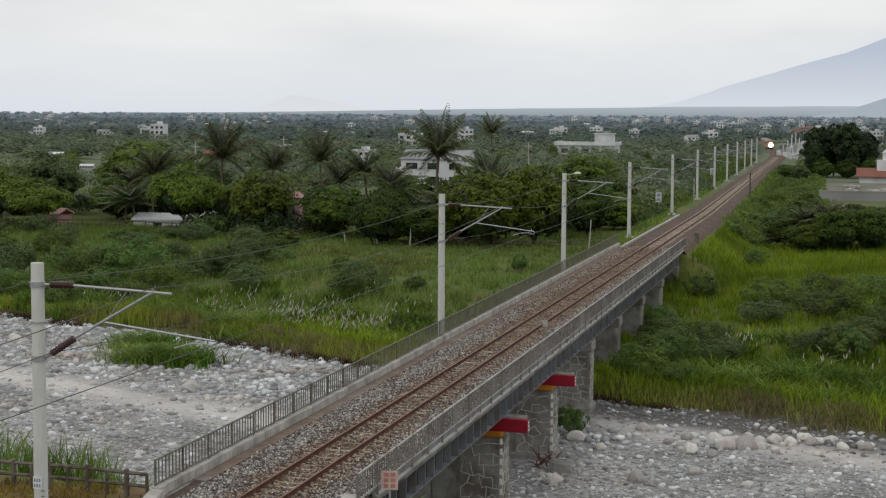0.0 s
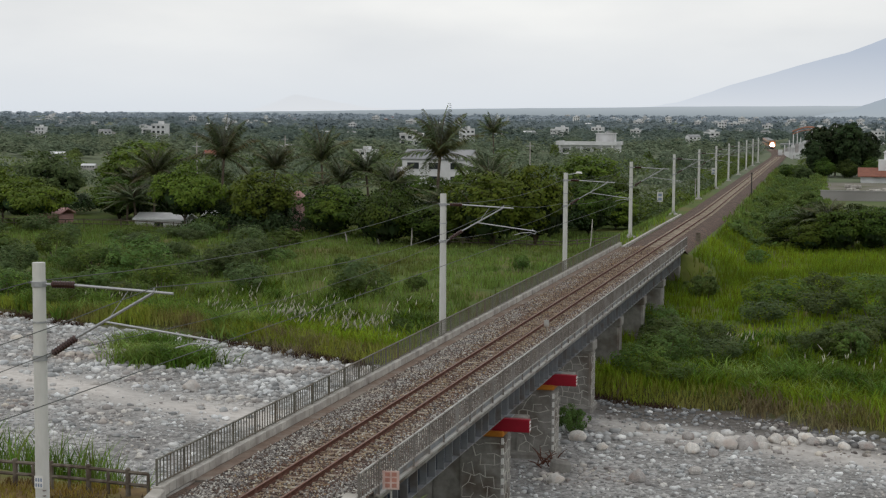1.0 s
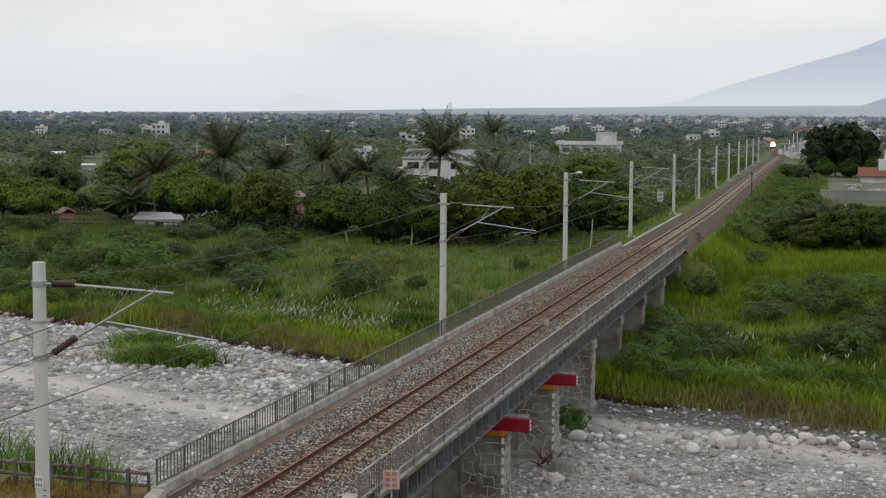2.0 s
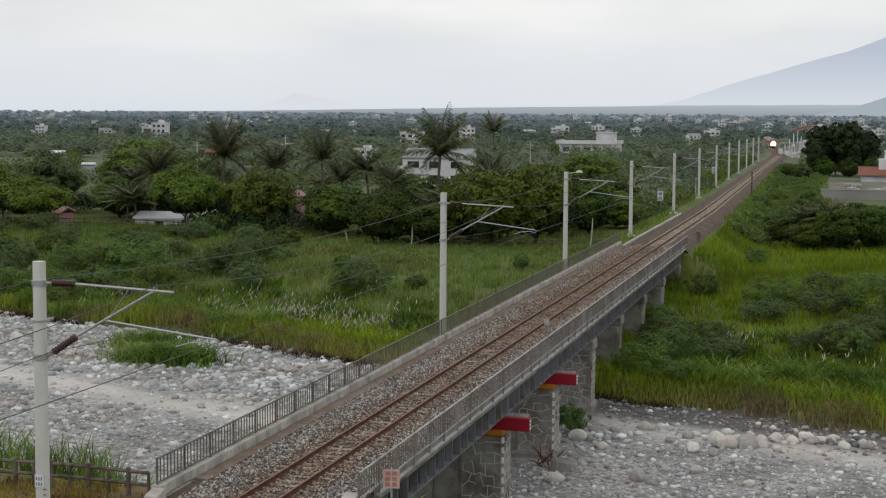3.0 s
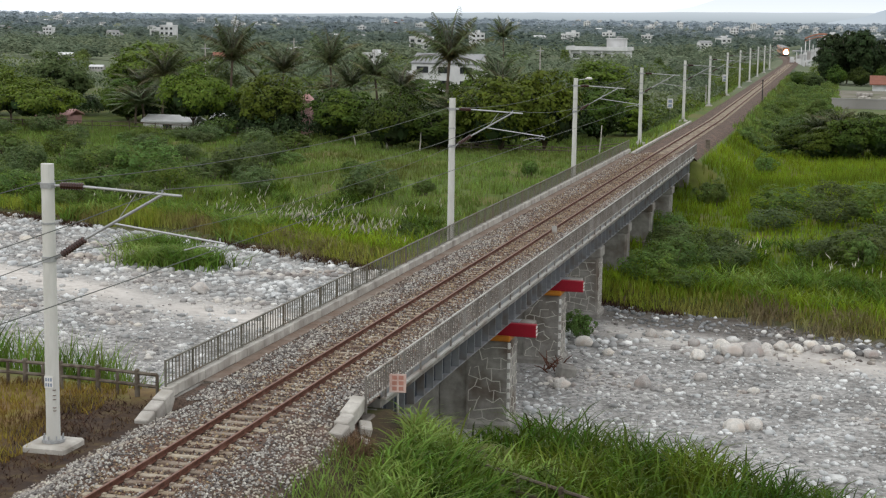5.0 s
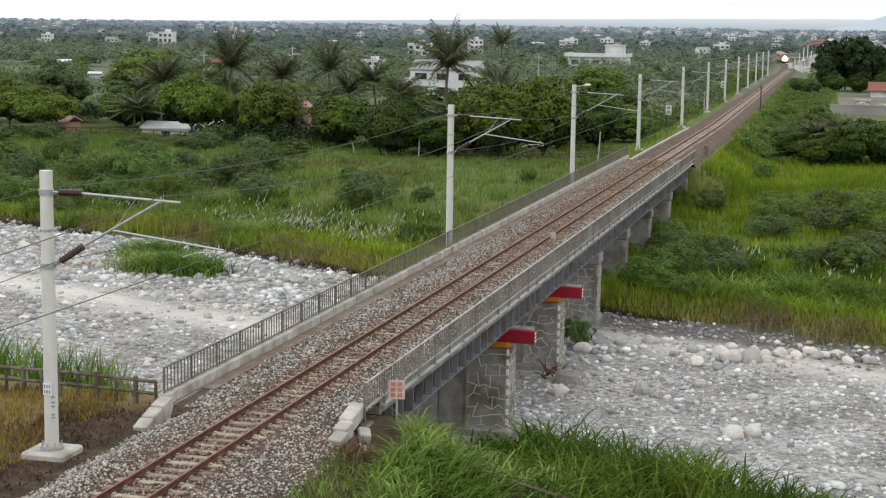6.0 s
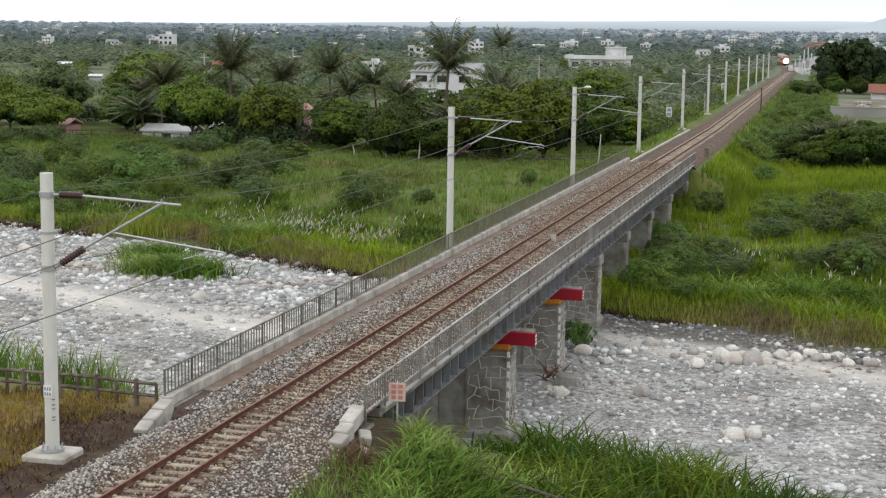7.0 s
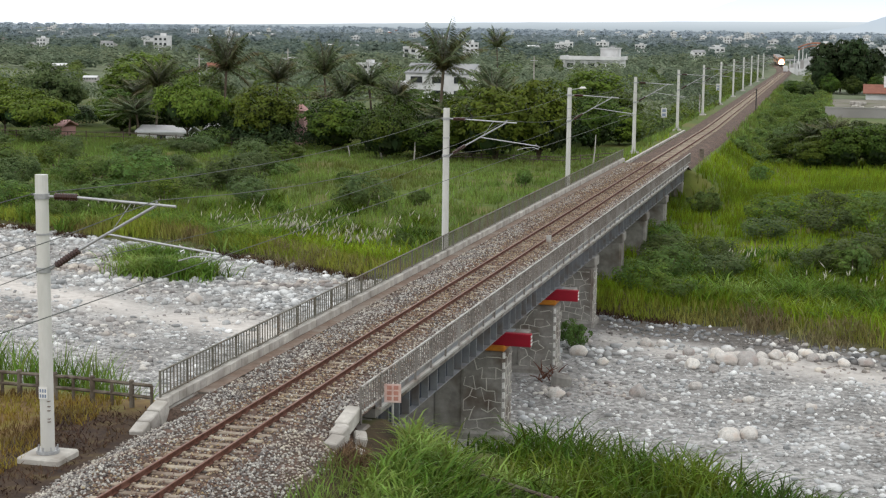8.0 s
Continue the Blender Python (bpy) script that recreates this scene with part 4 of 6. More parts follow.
def build_trees():
    g = "trees at the meadow's edge"
    kinds = {
        "dark": (make_tree(1, 8.5, 7.0, LEAF_DARK, label="broad dark-green leafy tree at the meadow's edge", group=g), 8.5, 7.0),
        "light": (make_tree(2, 8.0, 7.0, LEAF_LIGHT, label="leafy tree with a yellow-green crown at the meadow's edge", group=g), 8.0, 7.0),
        "grey": (make_tree(3, 7.5, 6.5, LEAF_GREY, label="grey-green leafy tree beside a fence", group=g), 7.5, 6.5),
        "wide": (make_tree(4, 10.0, 6.0, LEAF_DARK, label="wide low dark-green tree at the meadow's edge", group=g, bare=0.0), 10.0, 6.0),
        "umbrella": (make_tree(6, 9.5, 5.6, LEAF_LIGHT, label="spreading yellow-green tree with bare trunks over a fence", group=g, bare=0.24), 9.5, 5.6),
        "tall": (make_tree(5, 9.0, 11.5, LEAF_DEEP, leaf=0.30, clumps=95, per=70, label="tall dense dark tree beside the railway", group=g, bare=0.02), 9.0, 11.5),
    }
    rows = [
        (-83.2, 180.4, 5.6, 11.0, "umbrella"), (-79.2, 197.6, 6.0, 9.0, "dark"), (-73.7, 199.8, 6.9, 7.5, "grey"), (-62.7, 181.5, 7.3, 8.3, "umbrella"),
        (-52.0, 180.4, 7.5, 9.2, "light"), (-42.6, 178.0, 7.4, 8.4, "dark"), (-34.3, 171.3, 6.0, 8.4, "wide"), (-29.0, 172.1, 5.4, 8.2, "dark"),
        (-21.7, 171.3, 7.6, 8.8, "light"), (-17.3, 174.2, 8.4, 8.2, "light"), (-13.6, 188.9, 7.9, 7.4, "dark"), (-11.9, 200.3, 4.5, 5.6, "light"), (-43.5, 217.0, 7.0, 6.5, "dark"), (-38.6, 215.0, 6.8, 6.5, "dark"), (-35.0, 218.0, 6.8, 6.0, "light"),
        (-90.4, 186.4, 6.5, 8.8, "umbrella"), (-25.5, 176.0, 6.8, 8.0, "dark"), (-38.5, 183.0, 5.6, 8.0, "dark"),
        (-57.5, 187.0, 5.2, 7.0, "grey"), (-67.0, 199.0, 7.2, 8.0, "grey"), (-84.0, 215.0, 9.5, 13.0, "light"), (-93.0, 205.0, 8.0, 10.0, "grey"),
        (-99.0, 186.0, 6.0, 9.0, "umbrella"), (-104.0, 200.0, 8.0, 10.0, "dark"), (-15.0, 215.0, 7.5, 9.0, "dark"), (-20.0, 232.0, 8.0, 10.0, "light"),
    ]
    rows += [
        (11.2, 408.0, 13.6, 8.6, "tall"), (18.4, 405.0, 12.4, 9.6, "tall"), (14.6, 412.0, 12.2, 8.4, "tall"), (22.6, 409.0, 10.2, 7.5, "tall"), (9.6, 402.0, 8.4, 6.0, "tall"), (12.5, 399.0, 4.2, 7.0, "wide"), (18.0, 397.0, 4.0, 7.5, "wide"), (23.5, 398.0, 4.4, 7.0, "wide"),
        (9.7, 179.7, 4.1, 4.5, "dark"), (12.1, 181.7, 5.5, 5.4, "dark"), (15.8, 175.9, 5.6, 5.9, "dark"), (19.4, 177.1, 5.8, 6.4, "dark"),
        (13.7, 198.2, 3.8, 4.3, "grey"), (17.6, 188.0, 5.5, 5.0, "dark"), (23.5, 184.0, 6.2, 6.8, "dark"), (12.5, 175.5, 3.6, 4.6, "dark"),
        (4.6, 380.0, 4.2, 5.4, "dark"), (7.5, 372.0, 3.4, 4.8, "grey"), (28.0, 190.0, 6.5, 7.0, "light"),
    ]
    scatter_things(kinds, rows)
    palms = {"a": (make_palm(11, 8.9, 5.4), 1, 1), "b": (make_palm(12, 8.4, 5.2), 1, 1), "c": (make_palm(13, 8.7, 5.3), 1, 1)}
    prow = [(-63.3, 195, 1.01, 1.0, "a"), (-71.7, 187, 0.40, 0.9, "b"), (-70.7, 190, 0.79, 0.9, "c"), (-63.5, 215, 0.99, 1.0, "c"), (-51.8, 192, 0.91, 0.95, "b"), (-54.8, 212, 0.91, 0.95, "a"),
            (-48.5, 200, 0.82, 0.9, "c"), (-44.5, 200, 0.99, 1.0, "c"), (-63.8, 238, 0.91, 1.0, "b"), (-33.3, 192, 1.09, 1.12, "a"), (-28.4, 201, 0.94, 0.95, "c"), (-23.1, 206, 1.09, 1.05, "b"),
            (-74.0, 189, 0.52, 0.95, "c"), (-37.0, 205, 0.69, 1.0, "b"), (-59.3, 262, 0.81, 1.0, "b"), (-88.3, 480, 1.11, 1.2, "a"), (-78.0, 200, 0.55, 0.9, "a"),
            (-68.6, 193, 0.45, 1.0, "a"), (-65.8, 199, 0.62, 0.95, "b"), (-40.6, 196, 0.60, 0.95, "a"), (9.9, 179, 0.34, 0.55, "b"), (12.0, 180, 0.46, 0.6, "c"), (14.4, 177, 0.40, 0.6, "a"), (17.2, 180, 0.48, 0.62, "b"), (20.4, 178, 0.42, 0.6, "c"), (-30.8, 187, 0.55, 1.0, "c"), (-26.0, 193, 0.62, 0.95, "a")]
    scatter_things(palms, prow)
    b = {
        "dark": (make_bush(21, 5.0, 3.2, BUSH_LEAF, label="mid-green rounded bush in the river meadow"), 5.0, 3.2),
        "grey": (make_bush(22, 4.6, 3.0, LEAF_GREY, label="grey-green loose bush in the river meadow"), 4.6, 3.0),
        "small": (make_bush(23, 2.2, 1.4, BUSH_LEAF, 0.075, "small mid-green bush in the river meadow", 26, 60), 2.2, 1.4),
    }
    brow = [(-60.3, 135.5, 2.8, 5.5, "grey"), (-62.3, 147.2, 2.7, 6.0, "dark"), (-53.4, 138.2, 3.0, 6.0, "dark"), (-48.3, 137.4, 3.8, 6.4, "dark"), (-42.4, 129.1, 2.7, 5.0, "dark"),
            (-39.5, 138.1, 3.0, 5.2, "grey"), (-57.5, 176.9, 2.5, 4.6, "dark"), (-22.8, 125.1, 3.2, 4.4, "grey"), (-24.2, 126.6, 2.4, 3.4, "dark"), (-29.7, 142.0, 1.4, 2.4, "small"),
            (-13.3, 145.7, 1.6, 2.0, "small"), (-15.0, 109.4, 1.0, 1.8, "small"), (-54.0, 123.2, 2.4, 5.0, "dark"), (-34.6, 129.7, 2.3, 4.0, "grey"), (-66.0, 128.0, 2.6, 5.0, "dark"),
            ]
    brow += [(-70.0, 139.0, 2.8, 6.0, "dark"), (-58.0, 158.0, 1.8, 4.0, "grey"), (-46.0, 118.0, 2.0, 4.4, "dark"), (-75.0, 150.0, 2.4, 5.0, "grey"), (-50.0, 150.0, 1.6, 3.6, "grey"),
            (11.2, 125.9, 2.5, 5.4, "dark"), (18.2, 121.2, 3.4, 5.0, "dark"), (14.7, 121.5, 2.0, 4.2, "grey"), (5.2, 129.5, 2.0, 3.0, "small"), (7.8, 156.9, 1.7, 2.6, "small"),
            ]
    brow += [(8.6, 208.7, 2.4, 3.8, "grey"), (4.6, 240.0, 1.6, 2.6, "small"), (6.0, 270.0, 2.2, 3.4, "dark"), (10.5, 118.0, 1.6, 4.0, "grey"), (20.5, 112.0, 2.4, 4.6, "grey"),
            (4.2, 94.5, 2.2, 3.4, "dark"), (5.4, 98.5, 2.6, 4.0, "dark"), (4.6, 104.0, 2.4, 3.6, "grey"), (6.4, 93.0, 1.4, 3.0, "dark"), (8.5, 101.0, 1.6, 3.4, "grey"), (3.6, 112.0, 2.2, 3.2, "dark"), (2.5, 80.6, 1.3, 1.5, "small"), (2.0, 81.6, 1.2, 1.6, "small"), (-19.5, 131.0, 1.2, 2.2, "small")]
    r = random.Random(17)
    for _ in range(42):
        x, y = r.uniform(-88, -36), r.uniform(120, 174)
        brow.append((x, y, r.uniform(1.0, 2.3), r.uniform(3.0, 5.6), r.choice(("grey", "grey", "dark", "small"))))
    for _ in range(16):
        x = r.uniform(6, 34)
        brow.append((x, r.uniform(96, 140), r.uniform(0.9, 2.0), r.uniform(2.4, 4.8), r.choice(("grey", "small", "dark"))))
    scatter_things(b, brow)


def woods(name, n, y0, y1, spread, width, height, per, leaf, material, label, power=1.0):
    """Far tree crowns past counting, joined: leaf sprays over the upper side of each crown."""
    r = np.random.default_rng(int(y0))
    y = y0 + (y1 - y0) * r.random(n) ** power
    x = -spread(y)[0] + (spread(y)[0] + spread(y)[1]) * r.random(n)
    c = -0.0135 * np.maximum(0, y - 195) - 0.00018 * np.maximum(0, y - 546) ** 2
    keep = ~((x - c > -8) & (x - c < 9) & (y < 900)) & ~((x > -12) & (x < 60) & (y > 230) & (y < 400)) & ((y < 300) | (wobble(x, y, 38.0, 1.0) + 0.6 * wobble(x, y, 97.0, 2.0) > -0.42)) & ~((x < -60) & (y < 196))
    x, y = x[keep], y[keep]
    n = len(x)
    w, h = width * (0.45 + 1.3 * r.random(n) ** 1.6), height * (0.5 + 0.95 * r.random(n) ** 1.4)
    q = r.normal(0, 1, (n, per, 3))
    q /= np.linalg.norm(q, axis=2, keepdims=True)
    q[..., 2] = np.abs(q[..., 2])
    lump = r.uniform(0.72, 1.1, (n, per, 1))
    z = ground(x, y)
    p = q * lump * np.stack([w / 2, w / 2, h * 0.6], -1)[:, None] + np.stack([x, y, z + h * 0.38], -1)[:, None]
    v, f = leaf_cards(p.reshape(-1, 3), q.reshape(-1, 3) + np.array([0, 0, 0.5 if y0 < 420 else 1.5]), leaf, r, 0.5 if y0 < 420 else 0.3)
    tagged(new(name, quick(name, v, f, material)), label, "woods", kind="stuff")


def thicket(name, n, off0, off1, y0, y1, width, height, material, label, seed):
    """Low scrub past counting, in a strip beside the track."""
    r = np.random.default_rng(seed)
    y = y0 + (y1 - y0) * r.random(n) ** 1.25
    x = np.array([xc(v) for v in y]) + off0 + (off1 - off0) * r.random(n)
    w, h = width * r.uniform(0.6, 1.5, n), height * r.uniform(0.5, 1.3, n)
    per = 95
    q = r.normal(0, 1, (n, per, 3))
    q /= np.linalg.norm(q, axis=2, keepdims=True)
    q[..., 2] = np.abs(q[..., 2])
    p = q * r.uniform(0.65, 1.1, (n, per, 1)) * np.stack([w / 2, w / 2, h * 0.7], -1)[:, None] + np.stack([x, y, ground(x, y) + h * 0.25], -1)[:, None]
    v, f = leaf_cards(p.reshape(-1, 3), q.reshape(-1, 3) + np.array([0, 0, 0.6]), 0.21, r, 0.4)
    tagged(new(name, quick(name, v, f, material)), label, "scrub", kind="stuff")


def blades(name, x, y, h, width, lean, material, label, category="grass", seg=2, droop=0.0, base=None):
    """Grass past counting: tapered blades with a bend, each its own small strip."""
    n = len(x)
    r = np.random.default_rng(n)
    z = ground(x, y) - 0.05 if base is None else base
    a = r.random(n) * 6.283
    d = np.stack([np.cos(a), np.sin(a), np.zeros(n)], -1)
    b = r.random(n) * 6.283
    side = np.stack([np.cos(b), np.sin(b), np.zeros(n)], -1)
    h = h * r.uniform(0.55, 1.2, n)
    lean = lean * r.uniform(0.2, 1.3, n) * h
    w = width * r.uniform(0.6, 1.4, n)
    foot = np.stack([x, y, z], -1)
    rows = []
    for k in range(seg):
        t = k / seg
        c = foot + d * (lean * t ** 1.8)[:, None] + np.array([0, 0, 1]) * (h * (t - droop * t ** 3))[:, None]
        ww = (w * (1 - 0.65 * t) / 2)[:, None]
        rows += [c - side * ww, c + side * ww]
    rows.append(foot + d * lean[:, None] + np.array([0, 0, 1]) * (h * (1 - droop))[:, None])
    v = np.stack(rows, 1)
    k = v.shape[1]
    tri = []
    for s in range(seg - 1):
        tri += [(2 * s, 2 * s + 1, 2 * s + 3), (2 * s, 2 * s + 3, 2 * s + 2)]
    tri.append((2 * seg - 2, 2 * seg - 1, 2 * seg))
    f = np.array(tri)[None] + k * np.arange(n)[:, None, None]
    tagged(new(name, quick(name, v.reshape(-1, 3), f.reshape(-1, 3), material)), label, category, kind="stuff")


def clumped(n, x0, x1, y0, y1, patch, seed, power=1.0):
    """Points that gather in patches."""
    r = np.random.default_rng(seed)
    m = max(1, n // patch)
    cx, cy = x0 + (x1 - x0) * r.random(m), y0 + (y1 - y0) * r.random(m) ** power
    x = np.repeat(cx, patch) + r.normal(0, 0.28, m * patch)
    y = np.repeat(cy, patch) + r.normal(0, 0.28, m * patch)
    return x, y


def beside_rail(x, y):
    """The trodden strip before the fence in the near reeds."""
    d = y - (45.9 - 0.70 * (x - 3.2))
    return (x > 5.0) & (x < 10.5) & (d > -1.7) & (d < 0.15)


FENCE_CLUMPS = ((-14.6, 0.7, 420), (-11.2, 0.55, 300), (-9.2, 0.5, 240), (-17.5, 1.0, 420), (-21.0, 1.2, 400), (-12.9, 0.5, 60))


def build_grass():
    # meadow between the river and the trees
    x, y = clumped(110000, -105, -3.6, 88, 190, 9, 1)
    k = (y > far_edge(x) + 0.9) & ~((np.abs(x) < 4.2) & (y > BRIDGE_END - 3))
    blades("meadow_grass", x[k], y[k], 0.62 + 0.25 * wobble(x[k], y[k], 9.0), 0.085, 0.45, GRASS_MID, "mid-green uneven meadow grass behind the river", seg=2)
    # bright meadow on the other side of the track
    x, y = clumped(90000, -3.5, 48, 70, 185, 9, 2)
    k = (y > far_edge(x) + 0.9) & ~((np.abs(x) < 3.4) & (y > BRIDGE_END - 2))
    blades("tall_grass", x[k], y[k], 0.85 + 0.3 * wobble(x[k], y[k], 8.0), 0.085, 0.4, GRASS_BRIGHT, "bright yellow-green tall grass beside the embankment", seg=2)
    x, y = clumped(24000, 2.7, 15, 185, 420, 9, 3)
    cx = -0.0135 * np.maximum(0, y - 195)
    blades("embankment_grass", x + cx + 0.2, y, np.full(len(x), 0.7), 0.13, 0.4, GRASS_MID, "green grass on the railway embankment", seg=2)
    x, y = clumped(9000, -9, -4.7, 140, 330, 9, 5)
    cx = -0.0135 * np.maximum(0, y - 195)
    blades("verge_grass", x + cx, y, np.full(len(x), 0.6), 0.12, 0.4, GRASS_MID, "green grass along the railway verge", seg=2)
    # dry fringe on the far bank
    r = np.random.default_rng(4)
    x = r.uniform(-100, 45, 26000)
    y = far_edge(x) + 0.35 + 0.7 * wobble(x, x * 0.4, 3.4, 2.0) + r.exponential(1.5, len(x))
    k = np.abs(x) < 90
    blades("bank_fringe", x[k], y[k], 0.8 + 0.35 * wobble(x[k], y[k], 4.0), 0.075, 0.4, GRASS_DRY, "yellowish long grass fringing the river bank", seg=2)
    # Withered weeds whose dark brown also draws the bank's shadow line.
    x = r.uniform(-60, 42, 9000)
    y = far_edge(x) - 0.35 + 0.5 * wobble(x, x * 0.3, 2.6) + r.normal(0, 0.4, len(x))
    k = wobble(x, y, 3.1, 4.0) > -0.35
    blades("bank_stubble_shadow", x[k], y[k], np.full(int(k.sum()), 0.55), 0.06, 0.9, DEAD_WEED, "brown withered roots and weeds with the dark shadow line along the river bank", "weeds", seg=2, droop=0.2)
    x = np.concatenate([r.uniform(-40, 40, 9000)])
    y = far_edge(x) + 2.0 + r.exponential(3.0, len(x))
    blades("bank_reeds", x, y, np.full(len(x), 1.35), 0.085, 0.7, GRASS_BRIGHT, "tall green reeds on the far river bank", "reeds", seg=3, droop=0.3)
    # tall reeds on the near bank and in clumps beyond
    x, y = clumped(19000, 3.4, 34, 36, 57, 10, 6)
    r0 = np.random.default_rng(61).random(len(x))
    k = (y < near_edge(x) - 0.4) & (x > 3.6 + 1.6 * (y < 43.5)) & ~((x < 4.6) & (y > 43) & (y < 47.5)) & (r0 > 0.6 * smooth01((0.25 - wobble(x, y, 1.7, 5.0)) / 0.5)) & ~beside_rail(x, y)
    blades("near_reeds", x[k], y[k], (1.85 + 0.5 * wobble(x[k], y[k], 2.2) + 0.85 * smooth01((y[k] - 45) / 5) * smooth01((16 - x[k]) / 6)) * (1 - 0.55 * smooth01((6.5 - x[k]) / 2) * smooth01((y[k] - 42.5) / 2)), 0.085, 0.75, REED, "tall lush green reeds with drooping leaves on the near bank", "reeds", seg=4, droop=0.38)
    x, y = clumped(4600, 3.4, 7.8, 35.5, 44.6, 12, 16)
    k = (x > 3.65 + 0.10 * (43 - y) + 0.3 * wobble(x, y, 0.8)) & ~beside_rail(x, y)
    blades("track_reeds", x[k], y[k], 1.3 + 0.35 * smooth01((x[k] - 4) / 1.5), 0.078, 0.8, REED_PALE, "fresh green reeds beside the bridge end", "reeds", seg=4, droop=0.4)
    r = np.random.default_rng(7)
    x = np.concatenate([r.normal(cx, s, k) for cx, s, k in FENCE_CLUMPS])
    y = r.normal(50.5, 1.3, len(x))
    blades("fence_reeds", x, y, np.full(len(x), 2.1), 0.062, 0.5, REED_PALE, "green reeds behind the brown fence", "reeds", seg=3, droop=0.1)
    r = np.random.default_rng(8)
    x = np.concatenate([r.normal(cx, s, k) for cx, s, k in ((-28.4, 1.5, 1500), (-31.5, 1.3, 900), (-26.0, 0.9, 500))])
    y = np.concatenate([r.normal(cy, 0.8, k) for cy, k in ((97.6, 1500), (102.5, 900), (97.0, 500))])
    blades("island_reeds", x, y, np.full(len(x), 1.8), 0.085, 1.0, REED_PALE, "green leafy reed clump on the gravel", "reeds", seg=3, droop=0.38)
    r = np.random.default_rng(23)
    for name, n, spread, h, w, lean, material, label, spots in (
            ("bank_clumps", 85, 0.55, 1.7, 0.09, 1.0, REED_PALE, "fresh green arching reed clumps on the far bank", [(r.uniform(-37, -23), 0) for _ in range(34)] + [(r.uniform(-60, -37), 0) for _ in range(14)] + [(r.uniform(4, 24), 1) for _ in range(22)]),
            ("withered_clumps", 80, 0.6, 1.05, 0.06, 0.5, PINK_GRASS, "withered pinkish grass at the river bank", [(r.uniform(-25, -19), 2) for _ in range(18)] + [(r.uniform(11, 17), 2) for _ in range(12)] + [(r.uniform(-60, 30), 2) for _ in range(12)]),
            ("dark_clumps", 90, 0.6, 1.5, 0.09, 0.9, REED, "dark green weeds on the far bank", [(r.uniform(-38, -12), 3) for _ in range(26)] + [(r.uniform(3.6, 22), 3) for _ in range(34)])):
        cx = np.array([p[0] for p in spots])
        back = np.array([(r.uniform(0.5, 8), r.uniform(1.5, 12), r.uniform(0.2, 2.6), r.uniform(6, 24))[p[1]] for p in spots])
        x = np.repeat(cx, n) + r.normal(0, spread, len(cx) * n)
        y = np.repeat(far_edge(cx) + back, n) + r.normal(0, spread, len(cx) * n)
        k = np.abs(x) > 3.3
        blades(name, x[k], y[k], np.repeat(h * r.uniform(0.7, 1.25, len(cx)), n)[k], w, lean, material, label, "reeds", seg=3, droop=0.34)
    # thin grass by the mast and the track
    x, y = clumped(11000, -14, -3.6, 33, 44.5, 7, 9)
    k = x < -5.0 - 0.22 * (y - 36) * (y < 40) - 0.5 * wobble(x, y, 1.4)
    blades("field_grass", x[k], y[k], np.full(int(k.sum()), 0.28), 0.035, 0.6, FIELD_GRASS, "short yellow-green grass and dry weeds beside the mast", seg=2)
    x, y = clumped(1100, 3.0, 4.6, 32, 39.0, 8, 10)
    blades("track_weeds", x, y, np.full(len(x), 0.45), 0.035, 0.9, GRASS_MID, "green weeds at the foot of the ballast", "weeds", seg=2)
    x, y = clumped(5600, -9.5, -3.0, 31, 42, 8, 13)
    k = (x > -5.6 - 0.22 * (y - 36) + 0.6 * wobble(x, y, 1.2)) & ((x < -3.4) | (y < 30)) & ~((np.abs(x - POLE_X) < 0.75) & (np.abs(y - 36.6) < 0.75))
    blades("dead_weeds", x[k], y[k], np.full(int(k.sum()), 0.18), 0.04, 1.3, DEAD_WEED, "dark brown dead weeds around the mast footing", "weeds", seg=2)
    r = np.random.default_rng(21)
    x, y = r.normal(3.2, 0.32, 800), r.normal(39.2, 0.6, 800)
    blades("dry_tuft", x, y, np.full(800, 0.36), 0.025, 1.1, DRY_WEED, "brown dry tuft at the bridge end", "weeds", seg=2)
    # silver plumes
    r = np.random.default_rng(12)
    x = np.concatenate([r.normal(-30, 1.2, 30), r.normal(-23.0, 2.0, 110), r.normal(-17, 1.5, 80), r.uniform(-44, -12, 30), r.normal(9.5, 0.6, 12), r.normal(16, 1.2, 16)])
    y = np.concatenate([far_edge(x[:250]) + 3.0 + r.exponential(3.4, 250), r.normal(103, 0.8, 12), r.normal(97, 1.0, 16)])
    n = len(x)
    z = ground(x, y) + r.uniform(0.7, 1.5, n)
    vs, fs = [], []
    tilt = r.normal(0.15, 0.32, (n, 2))
    for i in range(n):
        c = np.array([x[i], y[i], z[i]])
        ax = np.array([tilt[i, 0], tilt[i, 1], 1.0])
        h = r.uniform(0.3, 0.6)
        ring = [c + 0.055 * np.array([math.cos(a), math.sin(a), 0]) + ax * h * 0.35 for a in (0, 2.1, 4.2)]
        vs += [c, *ring, c + ax * h]
        o = i * 5
        fs += [(o, o + 2, o + 1), (o, o + 3, o + 2), (o, o + 1, o + 3), (o + 4, o + 1, o + 2), (o + 4, o + 2, o + 3), (o + 4, o + 3, o + 1)]
    tagged(new("silver_plumes", quick("silver_plumes", np.array(vs), np.array(fs), PLUME)), "pale silvery grass plumes above the river bank", "grass", kind="stuff")


# ---- river stones ----
def icosphere(sub):
    bm = bmesh.new()
    bmesh.ops.create_icosphere(bm, subdivisions=sub, radius=1.0)
    v = np.array([p.co[:] for p in bm.verts])
    f = np.array([[q.index for q in t.verts] for t in bm.faces])
    bm.free()
    return v, f


